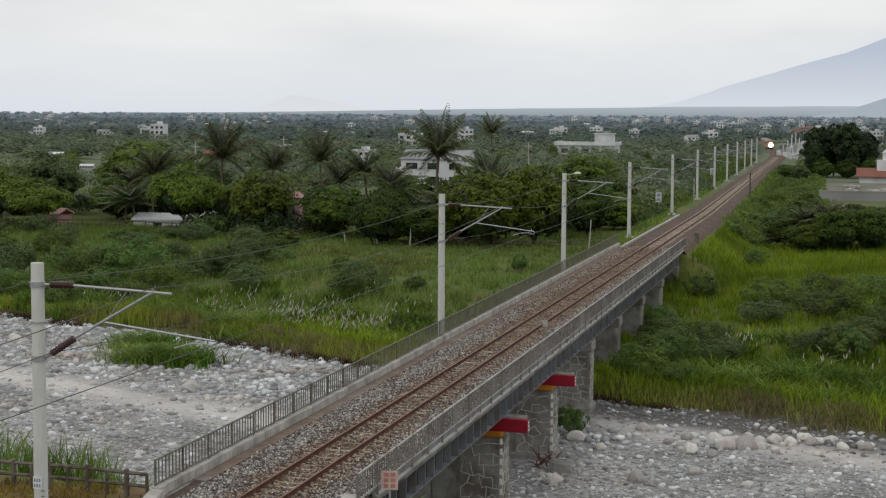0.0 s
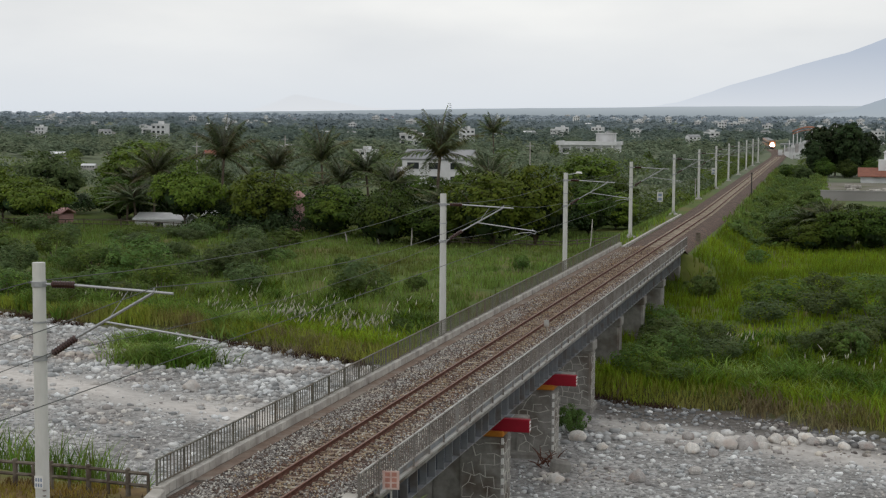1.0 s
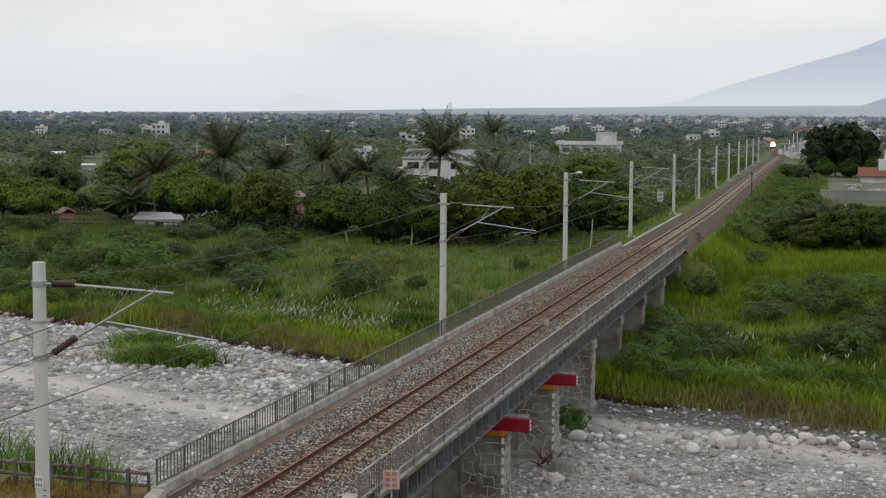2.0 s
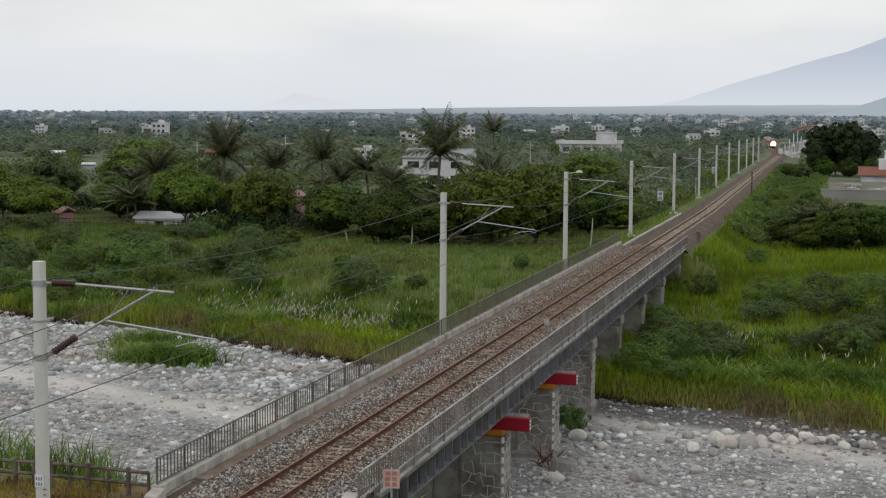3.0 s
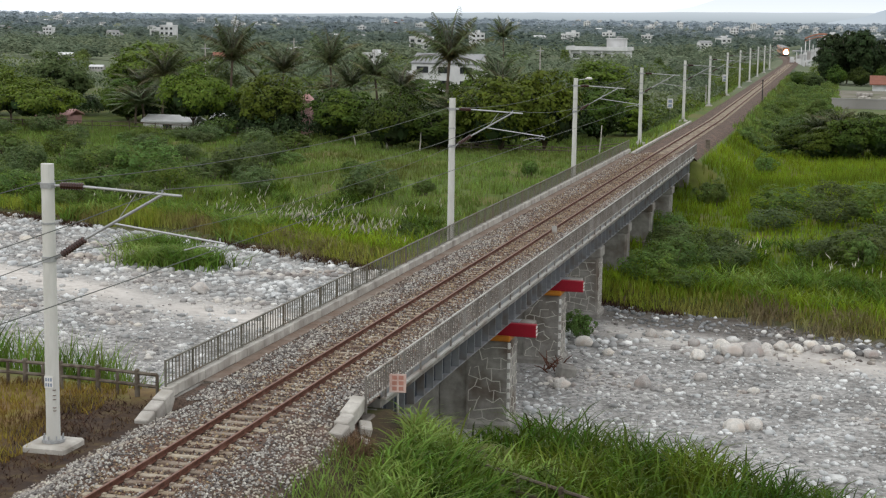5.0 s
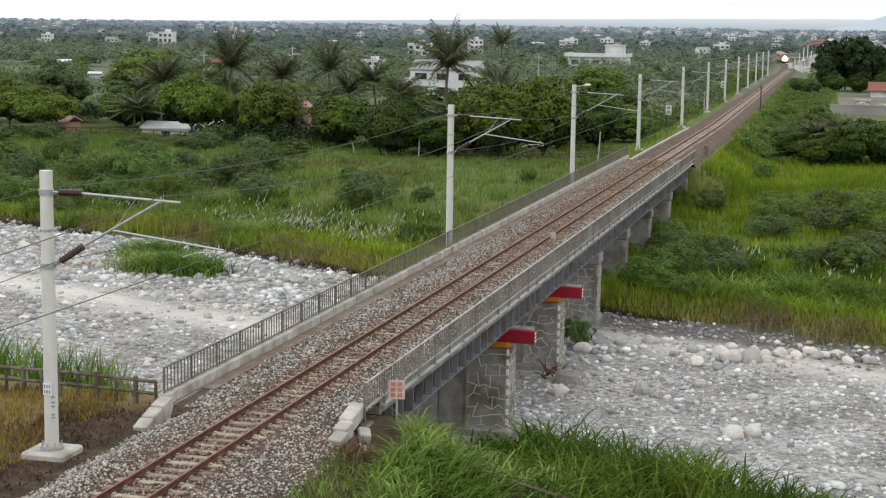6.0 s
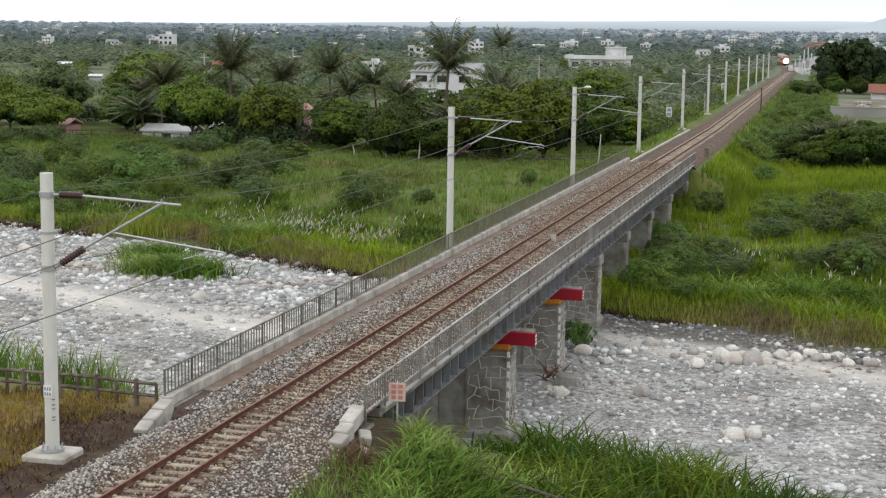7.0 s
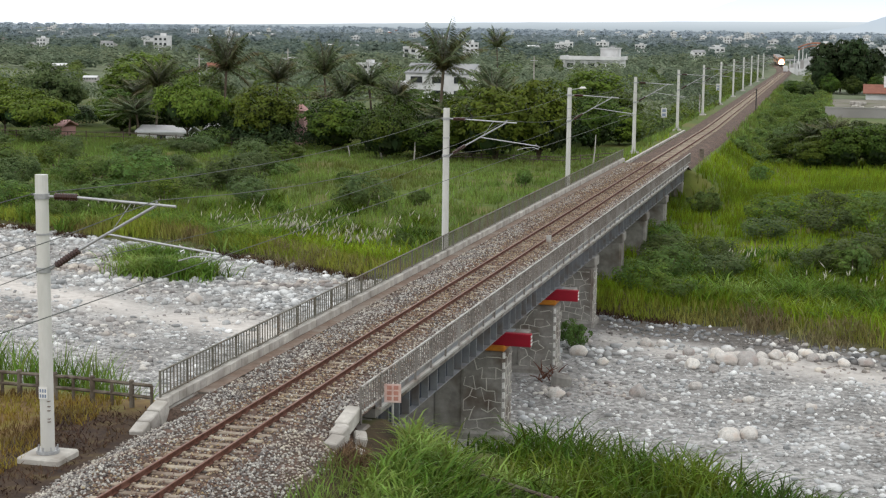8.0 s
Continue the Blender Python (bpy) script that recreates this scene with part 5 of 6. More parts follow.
def stones(name, n, x0, x1, y0, y1, rmin, rmax, sub, seed, power, label, material=None):
    r = np.random.default_rng(seed)
    x, y = r.uniform(x0, x1, n), r.uniform(y0, y1, n)
    inside = (y > near_edge(x) - 0.3) & (y < far_edge(x) + 0.2) & ~((np.abs(x) < 2.9) & (np.abs(((y - 62.3) + 6) % 12.2 - 6) < 1.2))
    sand = np.exp(-((y - (86.0 - 0.46 * (x + 27))) / 2.8) ** 2) * (x < -6) + 0.55 * np.exp(-((y - 83 + 0.3 * (x - 4)) / 2.2) ** 2) * (x > 3)
    wet = damp_strip(x, y)
    keep = inside & (r.random(n) > sand * 0.93) & (r.random(n) > (0.8 * wet if material is None else 1 - wet)) & (r.random(n) > 0.35 * (0.5 + 0.5 * wobble(x, y, 3.5, 5.0)))
    x, y = x[keep], y[keep]
    n = len(x)
    coarse = np.where(x < 0, 0.6 + 0.4 * smooth01((y - 76) / 14), 0.5 + 0.5 * np.exp(-((y - 81.5 - 0.15 * (x - 10)) / 2.4) ** 2))
    size = rmin + (rmax - rmin) * r.random(n) ** power * coarse
    v0, f0 = icosphere(sub)
    v = v0[None] * (1 + r.normal(0, 0.13, (n, len(v0), 1)))
    v = v * (size[:, None] * np.stack([r.uniform(0.8, 1.3, n), r.uniform(0.7, 1.1, n), r.uniform(0.45, 0.8, n)], -1))[:, None]
    a = r.random(n) * 6.283
    ca, sa = np.cos(a)[:, None], np.sin(a)[:, None]
    v = np.stack([v[..., 0] * ca - v[..., 1] * sa, v[..., 0] * sa + v[..., 1] * ca, v[..., 2]], -1)
    v = v + np.stack([x, y, ground(x, y) + size * 0.18], -1)[:, None]
    f = f0[None] + len(v0) * np.arange(n)[:, None, None]
    tagged(new(name, quick(name, v.reshape(-1, 3), f.reshape(-1, 3), material or STONE)), label, "stones", kind="stuff")


def build_stones():
    stones("river_cobbles", 34000, -64, 26, 48, 120, 0.06, 0.36, 1, 1, 2.4, "grey and white rounded cobbles covering the river bed")
    stones("river_pebbles", 18000, -50, 26, 50, 112, 0.04, 0.11, 1, 2, 1.0, "small pale pebbles covering the river bed")
    stones("large_cobbles", 520, -72, 40, 48, 122, 0.18, 0.5, 2, 3, 2.0, "large grey rounded stones lying on the river bed")
    stones("damp_cobbles", 5200, 1, 30, 62, 94, 0.07, 0.34, 1, 4, 2.0, "damp dark grey cobbles under the far bank", STONE_DARK)
    shapes = []
    v0, f0 = icosphere(3)
    for k in range(5):
        r = np.random.default_rng(50 + k)
        bumps = sum(a * np.sin(v0 @ r.normal(0, s, 3) + r.uniform(0, 6)) for a, s in ((0.14, 1.8), (0.10, 3.6), (0.06, 7.0)))
        shapes.append(quick("boulder", v0 * (1 + bumps)[:, None] * np.array([1, r.uniform(0.7, 0.95), r.uniform(0.6, 0.8)]), f0, BOULDER, True))
    rows = [(10.3, 79.3, 0.9), (11.4, 79.6, 0.8), (13.6, 81.5, 0.6), (8.8, 77.7, 0.6), (12.2, 80.0, 0.55), (9.4, 73.8, 0.5), (6.9, 71.7, 0.65), (2.9, 79.4, 0.75), (3.3, 70.2, 0.6),
            (14.7, 70.8, 0.5), (6.8, 82.3, 0.55), (6.0, 82.4, 0.5), (11.9, 72.1, 0.4), (-22.2, 88.5, 0.85), (16.1, 81.2, 0.55), (17.2, 81.5, 0.6), (11.6, 64.3, 0.6), (12.4, 65.0, 0.7),
            (9.9, 77.1, 0.45), (8.2, 78.7, 0.4), (15.0, 82.0, 0.5), (-9.6, 91.5, 0.6), (-12.4, 94.0, 0.5), (4.4, 77.5, 0.45), (-30.0, 99.0, 0.5), (-38.0, 104.0, 0.5),
            (9.9, 80.1, 0.75), (10.8, 80.6, 0.7), (12.8, 81.6, 0.62), (13.3, 82.3, 0.5), (14.2, 82.6, 0.6), (14.6, 81.6, 0.45), (8.4, 81.0, 0.55), (12.0, 81.2, 0.5), (15.6, 82.8, 0.5), (7.6, 79.6, 0.4)]
    for k, (x, y, s) in enumerate(rows):
        ob = new("boulder", shapes[k % 5])
        s *= 0.72
        ob.matrix_basis = pose(x, y, gz(x, y) + s * 0.25, 0, 0, k * 47) @ Matrix.Diagonal((s, s, s, 1))
        tagged(ob, "pale rounded boulder lying on the gravel river bed" if s > 0.4 else "weathered grey boulder lying on the gravel river bed", "boulder", "boulders of the river bed")


build_trees()
# Undergrowth fills the zone below the crowns; its dark colour includes their shade.
woods("undergrowth", 260, 176, 214, lambda y: (112 + 0 * y, -13 + 0 * y), 4.5, 3.2, 260, 0.2, LEAF_DEEP, "undergrowth between the tree trunks, coloured dark for the shade there", 1.0)
woods("near_woods", 340, 222, 430, lambda y: (y * 0.62 + 10, 70 + 0 * y), 9.0, 4.6, 380, 0.32, WOODS[0], "dense green trees behind the palms", 0.9)
woods("light_woods", 220, 222, 480, lambda y: (y * 0.62 + 10, 70 + 0 * y), 7.0, 4.2, 340, 0.32, WOODS[4], "lighter green trees among the woods", 0.9)
# Farther belts take paler, bluer woods colours; their haze is in the colour.
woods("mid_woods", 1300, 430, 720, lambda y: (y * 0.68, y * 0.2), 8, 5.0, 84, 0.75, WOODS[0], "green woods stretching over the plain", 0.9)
woods("plain_woods", 1900, 700, 1200, lambda y: (y * 0.68, y * 0.2), 9, 5.5, 46, 1.25, WOODS[1], "hazy green woods further out on the plain", 0.9)
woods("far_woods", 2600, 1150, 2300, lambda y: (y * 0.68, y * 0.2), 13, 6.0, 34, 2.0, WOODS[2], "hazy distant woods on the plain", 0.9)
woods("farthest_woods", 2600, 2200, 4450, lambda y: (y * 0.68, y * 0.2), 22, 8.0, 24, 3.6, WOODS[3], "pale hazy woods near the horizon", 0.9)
thicket("verge_thicket", 620, -30.0, -6.6, 196, 560, 2.6, 2.3, LEAF_GREY, "low green thicket along the railway verge", 31)
thicket("verge_scrub", 320, -22.0, -6.4, 200, 520, 3.4, 2.9, LEAF_LIGHT, "taller green scrub behind the masts", 33)
thicket("embankment_scrub", 520, 4.2, 13.5, 176, 470, 1.9, 1.15, BUSH_LEAF, "low green scrub on the railway embankment", 32)
build_grass()
build_stones()
# ---- buildings and small things of the plain ----
WALL_WHITE = mat("white_render", (0.70, 0.705, 0.71), (0.56, 0.565, 0.57), 0.85, 0.4, c=(0.44, 0.44, 0.44), big=0.5, obj_rand=0.12, coord="World")
WALL_GREY = mat("grey_render", (0.38, 0.37, 0.36), (0.30, 0.29, 0.28), 0.85, 0.4, c=(0.25, 0.24, 0.23), obj_rand=0.15, coord="World")
WALL_PINK = mat("pinkish_wall", (0.60, 0.38, 0.37), (0.50, 0.30, 0.29), 0.8, 0.6, c=(0.36, 0.20, 0.18), coord="World")
ROOF_RED = mat("red_brown_roof", (0.22, 0.085, 0.06), (0.16, 0.06, 0.045), 0.8, 1.0, obj_rand=0.15, coord="World")
ROOF_ORANGE = mat("orange_roof", (0.36, 0.17, 0.11), (0.27, 0.13, 0.09), 0.7, 0.5, coord="World")
ROOF_GREY = mat("grey_roof", (0.26, 0.27, 0.28), (0.18, 0.185, 0.19), 0.6, 0.5, c=(0.32, 0.32, 0.32), obj_rand=0.2, coord="World")
ROOF_WHITE = mat("white_sheet_roof", (0.68, 0.69, 0.70), (0.54, 0.55, 0.56), 0.5, 0.6, obj_rand=0.15, coord="World")
GLASS_DARK = mat("dark_window", (0.035, 0.04, 0.045), (0.025, 0.028, 0.03), 0.15, 2.0, spec=0.6)
YARD = mat("dusty_yard", (0.215, 0.195, 0.165), (0.12, 0.115, 0.085), 0.95, 0.25, c=(0.09, 0.10, 0.05), big=0.5, coord="World")
SIGN_PINK = mat("faded_pink_sign", (0.60, 0.43, 0.385), (0.52, 0.35, 0.31), 0.6, 6.0, c=(0.66, 0.54, 0.50))
SIGN_RED = mat("faded_red_mark", (0.50, 0.23, 0.18), None, 0.6, 6.0)
TRAIN_BODY = mat("train_paint", (0.45, 0.20, 0.08), (0.36, 0.15, 0.07), 0.4, 1.0, spec=0.5)
TRAIN_DARK = mat("train_dark", (0.05, 0.045, 0.045), None, 0.4, 1.0, spec=0.5)
LAMP = glow("headlamp_light", (1.0, 0.86, 0.74), 60.0)
LAMP_HALO = glow("lamp_halo", (1.0, 0.42, 0.22), 0.9)


def gable(m, w, d, h0, h1, over=0.3, mi=0):
    w, d = w / 2 + over, d / 2 + over
    t = 0.18
    return m.add([(-w, -d, h0), (w, -d, h0), (w, d, h0), (-w, d, h0), (-w, 0, h1), (w, 0, h1),
                  (-w, -d, h0 + t), (w, -d, h0 + t), (w, d, h0 + t), (-w, d, h0 + t), (-w, 0, h1 + t), (w, 0, h1 + t)],
                 [(0, 1, 5, 4), (2, 3, 4, 5), (6, 10, 11, 7), (8, 11, 10, 9), (0, 6, 7, 1), (2, 8, 9, 3), (1, 7, 11, 5), (5, 11, 8, 2), (3, 9, 10, 4), (4, 10, 6, 0)], mi)


def make_house(w, d, storeys, flat, wall, roof, label, group="houses of the plain", name="house", cols=3):
    h = storeys * 3.0
    house = thing(name, label, "house", group)
    shell = Mesh().box(-w / 2, w / 2, -d / 2, d / 2, -2.5, h)
    if not flat:
        shell.add([(-w / 2, -d / 2, h), (-w / 2, d / 2, h), (-w / 2, 0, h + d * 0.22), (w / 2, -d / 2, h), (w / 2, d / 2, h), (w / 2, 0, h + d * 0.22)], [(0, 2, 1), (3, 4, 5)])
    body = part("wall", shell, wall, house)
    if flat:
        r = Mesh().box(-w / 2 - 0.15, w / 2 + 0.15, -d / 2 - 0.15, d / 2 + 0.15, h, h + 0.22)
        for a in ((-w / 2 - 0.15, w / 2 + 0.15, -d / 2 - 0.15, -d / 2 + 0.05), (-w / 2 - 0.15, w / 2 + 0.15, d / 2 - 0.05, d / 2 + 0.15),
                  (-w / 2 - 0.15, -w / 2 + 0.05, -d / 2 + 0.05, d / 2 - 0.05), (w / 2 - 0.05, w / 2 + 0.15, -d / 2 + 0.05, d / 2 - 0.05)):
            r.box(*a, h + 0.22, h + 0.8)
        part("roof", r, wall, house)
        part("stair_tower", Mesh().box(-w * 0.1, w * 0.22, -d * 0.2, d * 0.2, h + 0.22, h + 2.4), wall, house)
    else:
        part("roof", gable(Mesh(), w, d, h - 0.05, h + d * 0.22), roof, house)
    for s in range(storeys):
        for c in range(cols):
            x = -w / 2 + w * (c + 0.5) / cols
            win = part("window", Mesh().box(x - w / cols * 0.27, x + w / cols * 0.27, -d / 2 - 0.03, -d / 2 + 0.04, s * 3 + 0.9, s * 3 + 2.3), GLASS_DARK, house)
            part("sill", Mesh().box(x - w / cols * 0.3, x + w / cols * 0.3, -d / 2 - 0.12, -d / 2, s * 3 + 0.78, s * 3 + 0.88), wall, win)
    return house


def build_houses():
    kinds = [make_house(11, 8, 2, True, WALL_WHITE, ROOF_GREY, "white two-storey house with a flat roof among trees"),
             make_house(12, 9, 2, False, WALL_WHITE, ROOF_GREY, "white house with a grey pitched roof among trees"),
             make_house(9, 8, 3, True, WALL_WHITE, ROOF_GREY, "white three-storey block with a flat roof"),
             make_house(16, 9, 1, False, WALL_GREY, ROOF_WHITE, "long low shed with a pale sheet roof", name="shed", cols=5),
             make_house(10, 8, 1, False, WALL_GREY, ROOF_RED, "small grey house with a red-brown roof")]
    r = random.Random(5)
    rows = [(-317, 742, 2, 0.8, 4), (-57.5, 300, 1, 0.5, -8), (-66, 304, 3, 0.45, 25), (-118, 520, 3, 0.7, 5), (-150, 330, 3, 0.45, 8), (-128, 322, 1, 0.5, 20),
            (-185, 560, 3, 0.8, 0), (-205, 420, 3, 0.6, 12), (-158, 640, 0, 0.8, 0), (-109, 412, 0, 0.62, -15), (-146, 396, 4, 0.6, 30)]
    for _ in range(130):
        y = 700 + 2600 * r.random() ** 1.1
        x = -0.62 * y + (0.62 * y + 0.10 * y + 25) * r.random()
        if abs(x - xc(y)) < 16:
            continue
        rows.append((x, y, r.choice((0, 1, 1, 2, 3, 3, 4)), r.uniform(0.7, 1.1) * (1.0 if y < 1100 else 1.05), r.uniform(-50, 50)))
    for _ in range(80):  # the town, denser near the line's far end
        y = 850 + 1900 * r.random()
        x = -0.16 * y + 0.26 * y * r.random()
        if abs(x - xc(y)) < 18:
            continue
        rows.append((x, y, r.choice((0, 0, 1, 2, 3)), r.uniform(0.7, 1.05) * (1.0 if y < 1100 else 1.1), r.uniform(-40, 40)))
    used = set()
    for x, y, k, s, turn in rows:
        lift = 2.0 if y < 600 else 2.4
        m = pose(x, y, gz(x, y) + lift, 0, 0, turn) @ Matrix.Diagonal((s, s, s, 1))
        if k in used:
            copy_thing(kinds[k], m)
        else:
            used.add(k)
            kinds[k].matrix_basis = m
    copy_thing(kinds[1], pose(-41.3, 226, -0.6, 0, 0, -6) @ Matrix.Diagonal((0.84 / kinds[1].scale.x, 0.6 / kinds[1].scale.y, 0.66 / kinds[1].scale.z, 1)))
    # the large white villa with balconies
    villa = thing("villa", "large pale two-storey building with balconies and a rooftop block", "building", at=pose(-68.3, 545, -8.3, 0, 0, -4))
    body = part("wall", Mesh().box(-10, 10, -5, 5, -2, 8.2), WALL_WHITE, villa)
    part("roof", Mesh().box(-10.6, 10.6, -6.6, 5.4, 7.2, 7.7).box(-10.6, 10.6, -6.6, -6.4, 7.7, 8.5).box(-10.6, -10.4, -6.4, 5.4, 7.7, 8.5).box(10.4, 10.6, -6.4, 5.4, 7.7, 8.5), WALL_WHITE, villa)
    part("rooftop_block", Mesh().box(2.5, 8.5, -2, 3.5, 8.2, 11.0).box(2.2, 8.8, -2.3, 3.8, 11.0, 11.3), WALL_WHITE, villa)
    for z in (3.4, 0.2):
        b = part("balcony", Mesh().box(-10.4, 10.4, -6.5, -5, z, z + 0.35).box(-10.4, 10.4, -6.5, -6.35, z + 0.35, z + 1.2), WALL_WHITE, villa)
        for c in range(6):
            x = -9.2 + c * 3.68
            part("column", Mesh().box(x - 0.2, x + 0.2, -6.45, -6.1, z + 1.2, z + 3.7), WALL_WHITE, villa)
            if c < 5:
                part("window", Mesh().box(x + 0.7, x + 3.0, -5.04, -4.95, z + 0.4, z + 2.6), GLASS_DARK, villa)
    # sheds behind the fence
    for x, y, w, d, h, wall, roof, label in ((-84.2, 187.5, 4.7, 4, 1.25, WALL_PINK, WALL_PINK, "low shed with faded pink walls behind trees"),
                                             (-68.2, 188, 6.6, 4.0, 0.9, WALL_WHITE, ROOF_WHITE, "low white shed with a pale sheet roof behind a fence"),
                                             (-61.1, 188, 2.6, 3.0, 1.2, WALL_WHITE, ROOF_WHITE, "small white hut under trees")):
        s = thing("shed", label, "shed", at=pose(x, y, gz(x, y)))
        part("wall", Mesh().box(-w / 2, w / 2, -d / 2, d / 2, -0.5, h), wall, s)
        part("roof", gable(Mesh(), w, d, h, h + 0.7, 0.25), roof, s)
        part("door", Mesh().box(-0.6, 0.6, -d / 2 - 0.03, -d / 2 + 0.02, 0, h - 0.25), GLASS_DARK, s)
    hut = thing("kiosk", "narrow hut with a faded pink pointed roof among palms", "hut", at=pose(-48.6, 183.5, gz(-48.6, 183.5)))
    part("wall", Mesh().box(-0.6, 0.6, -0.6, 0.6, -0.4, 4.4), WALL_PINK, hut)
    part("roof", Mesh().add([(-0.8, -0.8, 4.4), (0.8, -0.8, 4.4), (0.8, 0.8, 4.4), (-0.8, 0.8, 4.4), (0, 0, 5.4)], [(0, 1, 4), (1, 2, 4), (2, 3, 4), (3, 0, 4), (3, 2, 1, 0)]), WALL_PINK, hut)
    # shrine with a white turret beside the dark trees
    shrine = thing("shrine", "small building with a red-brown roof and a white turret", "shrine", at=pose(26.4, 372, gz(26.4, 372) - 1.2))
    part("wall", Mesh().box(-6, 6, -4, 4, -1, 2.6), WALL_WHITE, shrine)
    part("roof", gable(Mesh(), 12, 8, 2.6, 4.4, 0.7), ROOF_RED, shrine)
    part("turret", Mesh().box(-2.2, 2.2, -1.6, 1.6, 3.0, 6.4).box(-1.0, 1.0, -0.9, 0.9, 6.4, 8.0), WALL_WHITE, shrine)
    part("turret_roof", Mesh().add([(-1.2, -1.1, 8.0), (1.2, -1.1, 8.0), (1.2, 1.1, 8.0), (-1.2, 1.1, 8.0), (0, 0, 9.2)], [(0, 1, 4), (1, 2, 4), (2, 3, 4), (3, 0, 4), (3, 2, 1, 0)]), WALL_WHITE, shrine)
    yard = thing("yard_wall", "long low grey concrete wall of a yard", "wall", at=pose(20, 286, gz(20, 286)))
    part("panel", Mesh().box(-7.5, 30, -0.12, 0.12, -0.6, 1.7), WALL_GREY, yard)
    part("coping", Mesh().box(-7.6, 30.1, -0.2, 0.2, 1.7, 1.85), WALL_GREY, yard)
    ground_slab = thing("yard", "bare grey dusty yard behind a wall", "yard", kind="structure", at=pose(20, 326, gz(20, 326) + 0.06))
    part("surface", Mesh().box(-8, 34, -38, 36, -0.6, 0.0), YARD, ground_slab)
    r = random.Random(9)
    for _ in range(9):
        x, y = r.uniform(15, 30), r.uniform(298, 350)
        heap = thing("rubble_heap", "low heap of pale rubble in the yard", "rubble", "heaps in the yard", at=pose(x, y, gz(x, y) + 0.25, 0, 0, r.uniform(0, 90)))
        m = Mesh()
        for _ in range(6):
            a, b, c = r.uniform(-1.5, 1.5), r.uniform(-0.8, 0.8), r.uniform(0.25, 0.6)
            m.box(a - c, a + c, b - c, b + c, -0.1, c, bevel=0.12)
        part("pieces", m, PALE_CONCRETE, heap)


def build_station():
    y0 = 600
    st = thing("station", "railway station with an orange canopy truss, white posts and steps", "station", at=pose(0, y0, -6.2))
    part("platform", Mesh().box(-6.0, 6.5, 0, 60, -2.0, 0.9, bevel=0.1), PALE_CONCRETE, st)
    arch = [(-1.5 + 12.0 * t, 6.0, 9.6 + 1.6 * math.sin(math.pi * t)) for t in [k / 10 for k in range(11)]]
    for y in (0, 9, 18):
        part("canopy_truss", Mesh().tube([(x, y, z) for x, _, z in arch], 0.32, 6).tube([(x, y, z - 1.0) for x, _, z in arch], 0.18, 6), ROOF_ORANGE, st, "orange curved canopy truss")
    r = random.Random(3)
    for k, x in enumerate((-4.2, -2.6, -1.2, 0.2, 1.5, 3.0, 4.4, 6.0)):
        h = (4.6, 6.4, 8.8, 9.6, 7.4, 9.4, 8.2, 9.2)[k]
        part("post", Mesh().box(x - 0.16, x + 0.16, 1.0 + k, 1.32 + k, 0.9, h), WALL_WHITE, st)
    for k in range(7):
        x, z = -4.6 + k * 1.35, 1.2 + 0.55 * k
        part("stair_flight", Mesh().box(x, x + 1.3, 3.0, 5.0, 0.9, z + 1.2).box(x, x + 1.3, 2.8, 3.0, z + 1.2, z + 2.2), WALL_WHITE if k % 3 else WALL_GREY, st, "white stair walls")
    part("lean_to_roof", Mesh().box(-6.2, 0.5, 7.0, 16.0, 4.6, 4.9), ROOF_GREY, st)
    for k in range(12):
        x, y = r.uniform(-5.5, 5.5), y0 - 14 + k * 1.1
        h = r.uniform(0.8, 2.8)
        m = thing("stacked_panel", "white building panel stacked beside the station", "panel", "panels beside the station", at=pose(x, y, gz(x, y)))
        part("sheet", Mesh().box(-0.8, 0.8, -0.1, 0.1, -0.4, h), WALL_WHITE, m)
        part("brace", Mesh().box(-0.7, -0.55, 0.1, 0.5, -0.4, h * 0.8), GLASS_DARK, m)


def wood_fence(name, points, post_h, rails, gap, label):
    """Posts at a steady gap along a line of points, and rails between them."""
    f = thing(name, label, "fence")
    pts = [Vector(p) for p in points]
    posts = []
    for a, b in zip(pts[:-1], pts[1:]):
        n = max(1, round((b - a).length / gap))
        posts += [a.lerp(b, k / n) for k in range(n)]
    posts.append(pts[-1])
    for k, p in enumerate(posts):
        w, top = (0.085, post_h) if k % 2 == 0 else (0.055, post_h - 0.1)
        part("post", Mesh().tube([(p.x, p.y, p.z - 0.4), (p.x, p.y, p.z + top - 0.03), (p.x, p.y, p.z + top)], [w, w * 0.95, w * 0.6], 8), FENCE, f)
    for h in rails:
        for a, b in zip(posts[:-1], posts[1:]):
            part("fence_rail", Mesh().tube([a + Vector((0, 0, h)), b + Vector((0, 0, h))], 0.055, 6), FENCE, f)


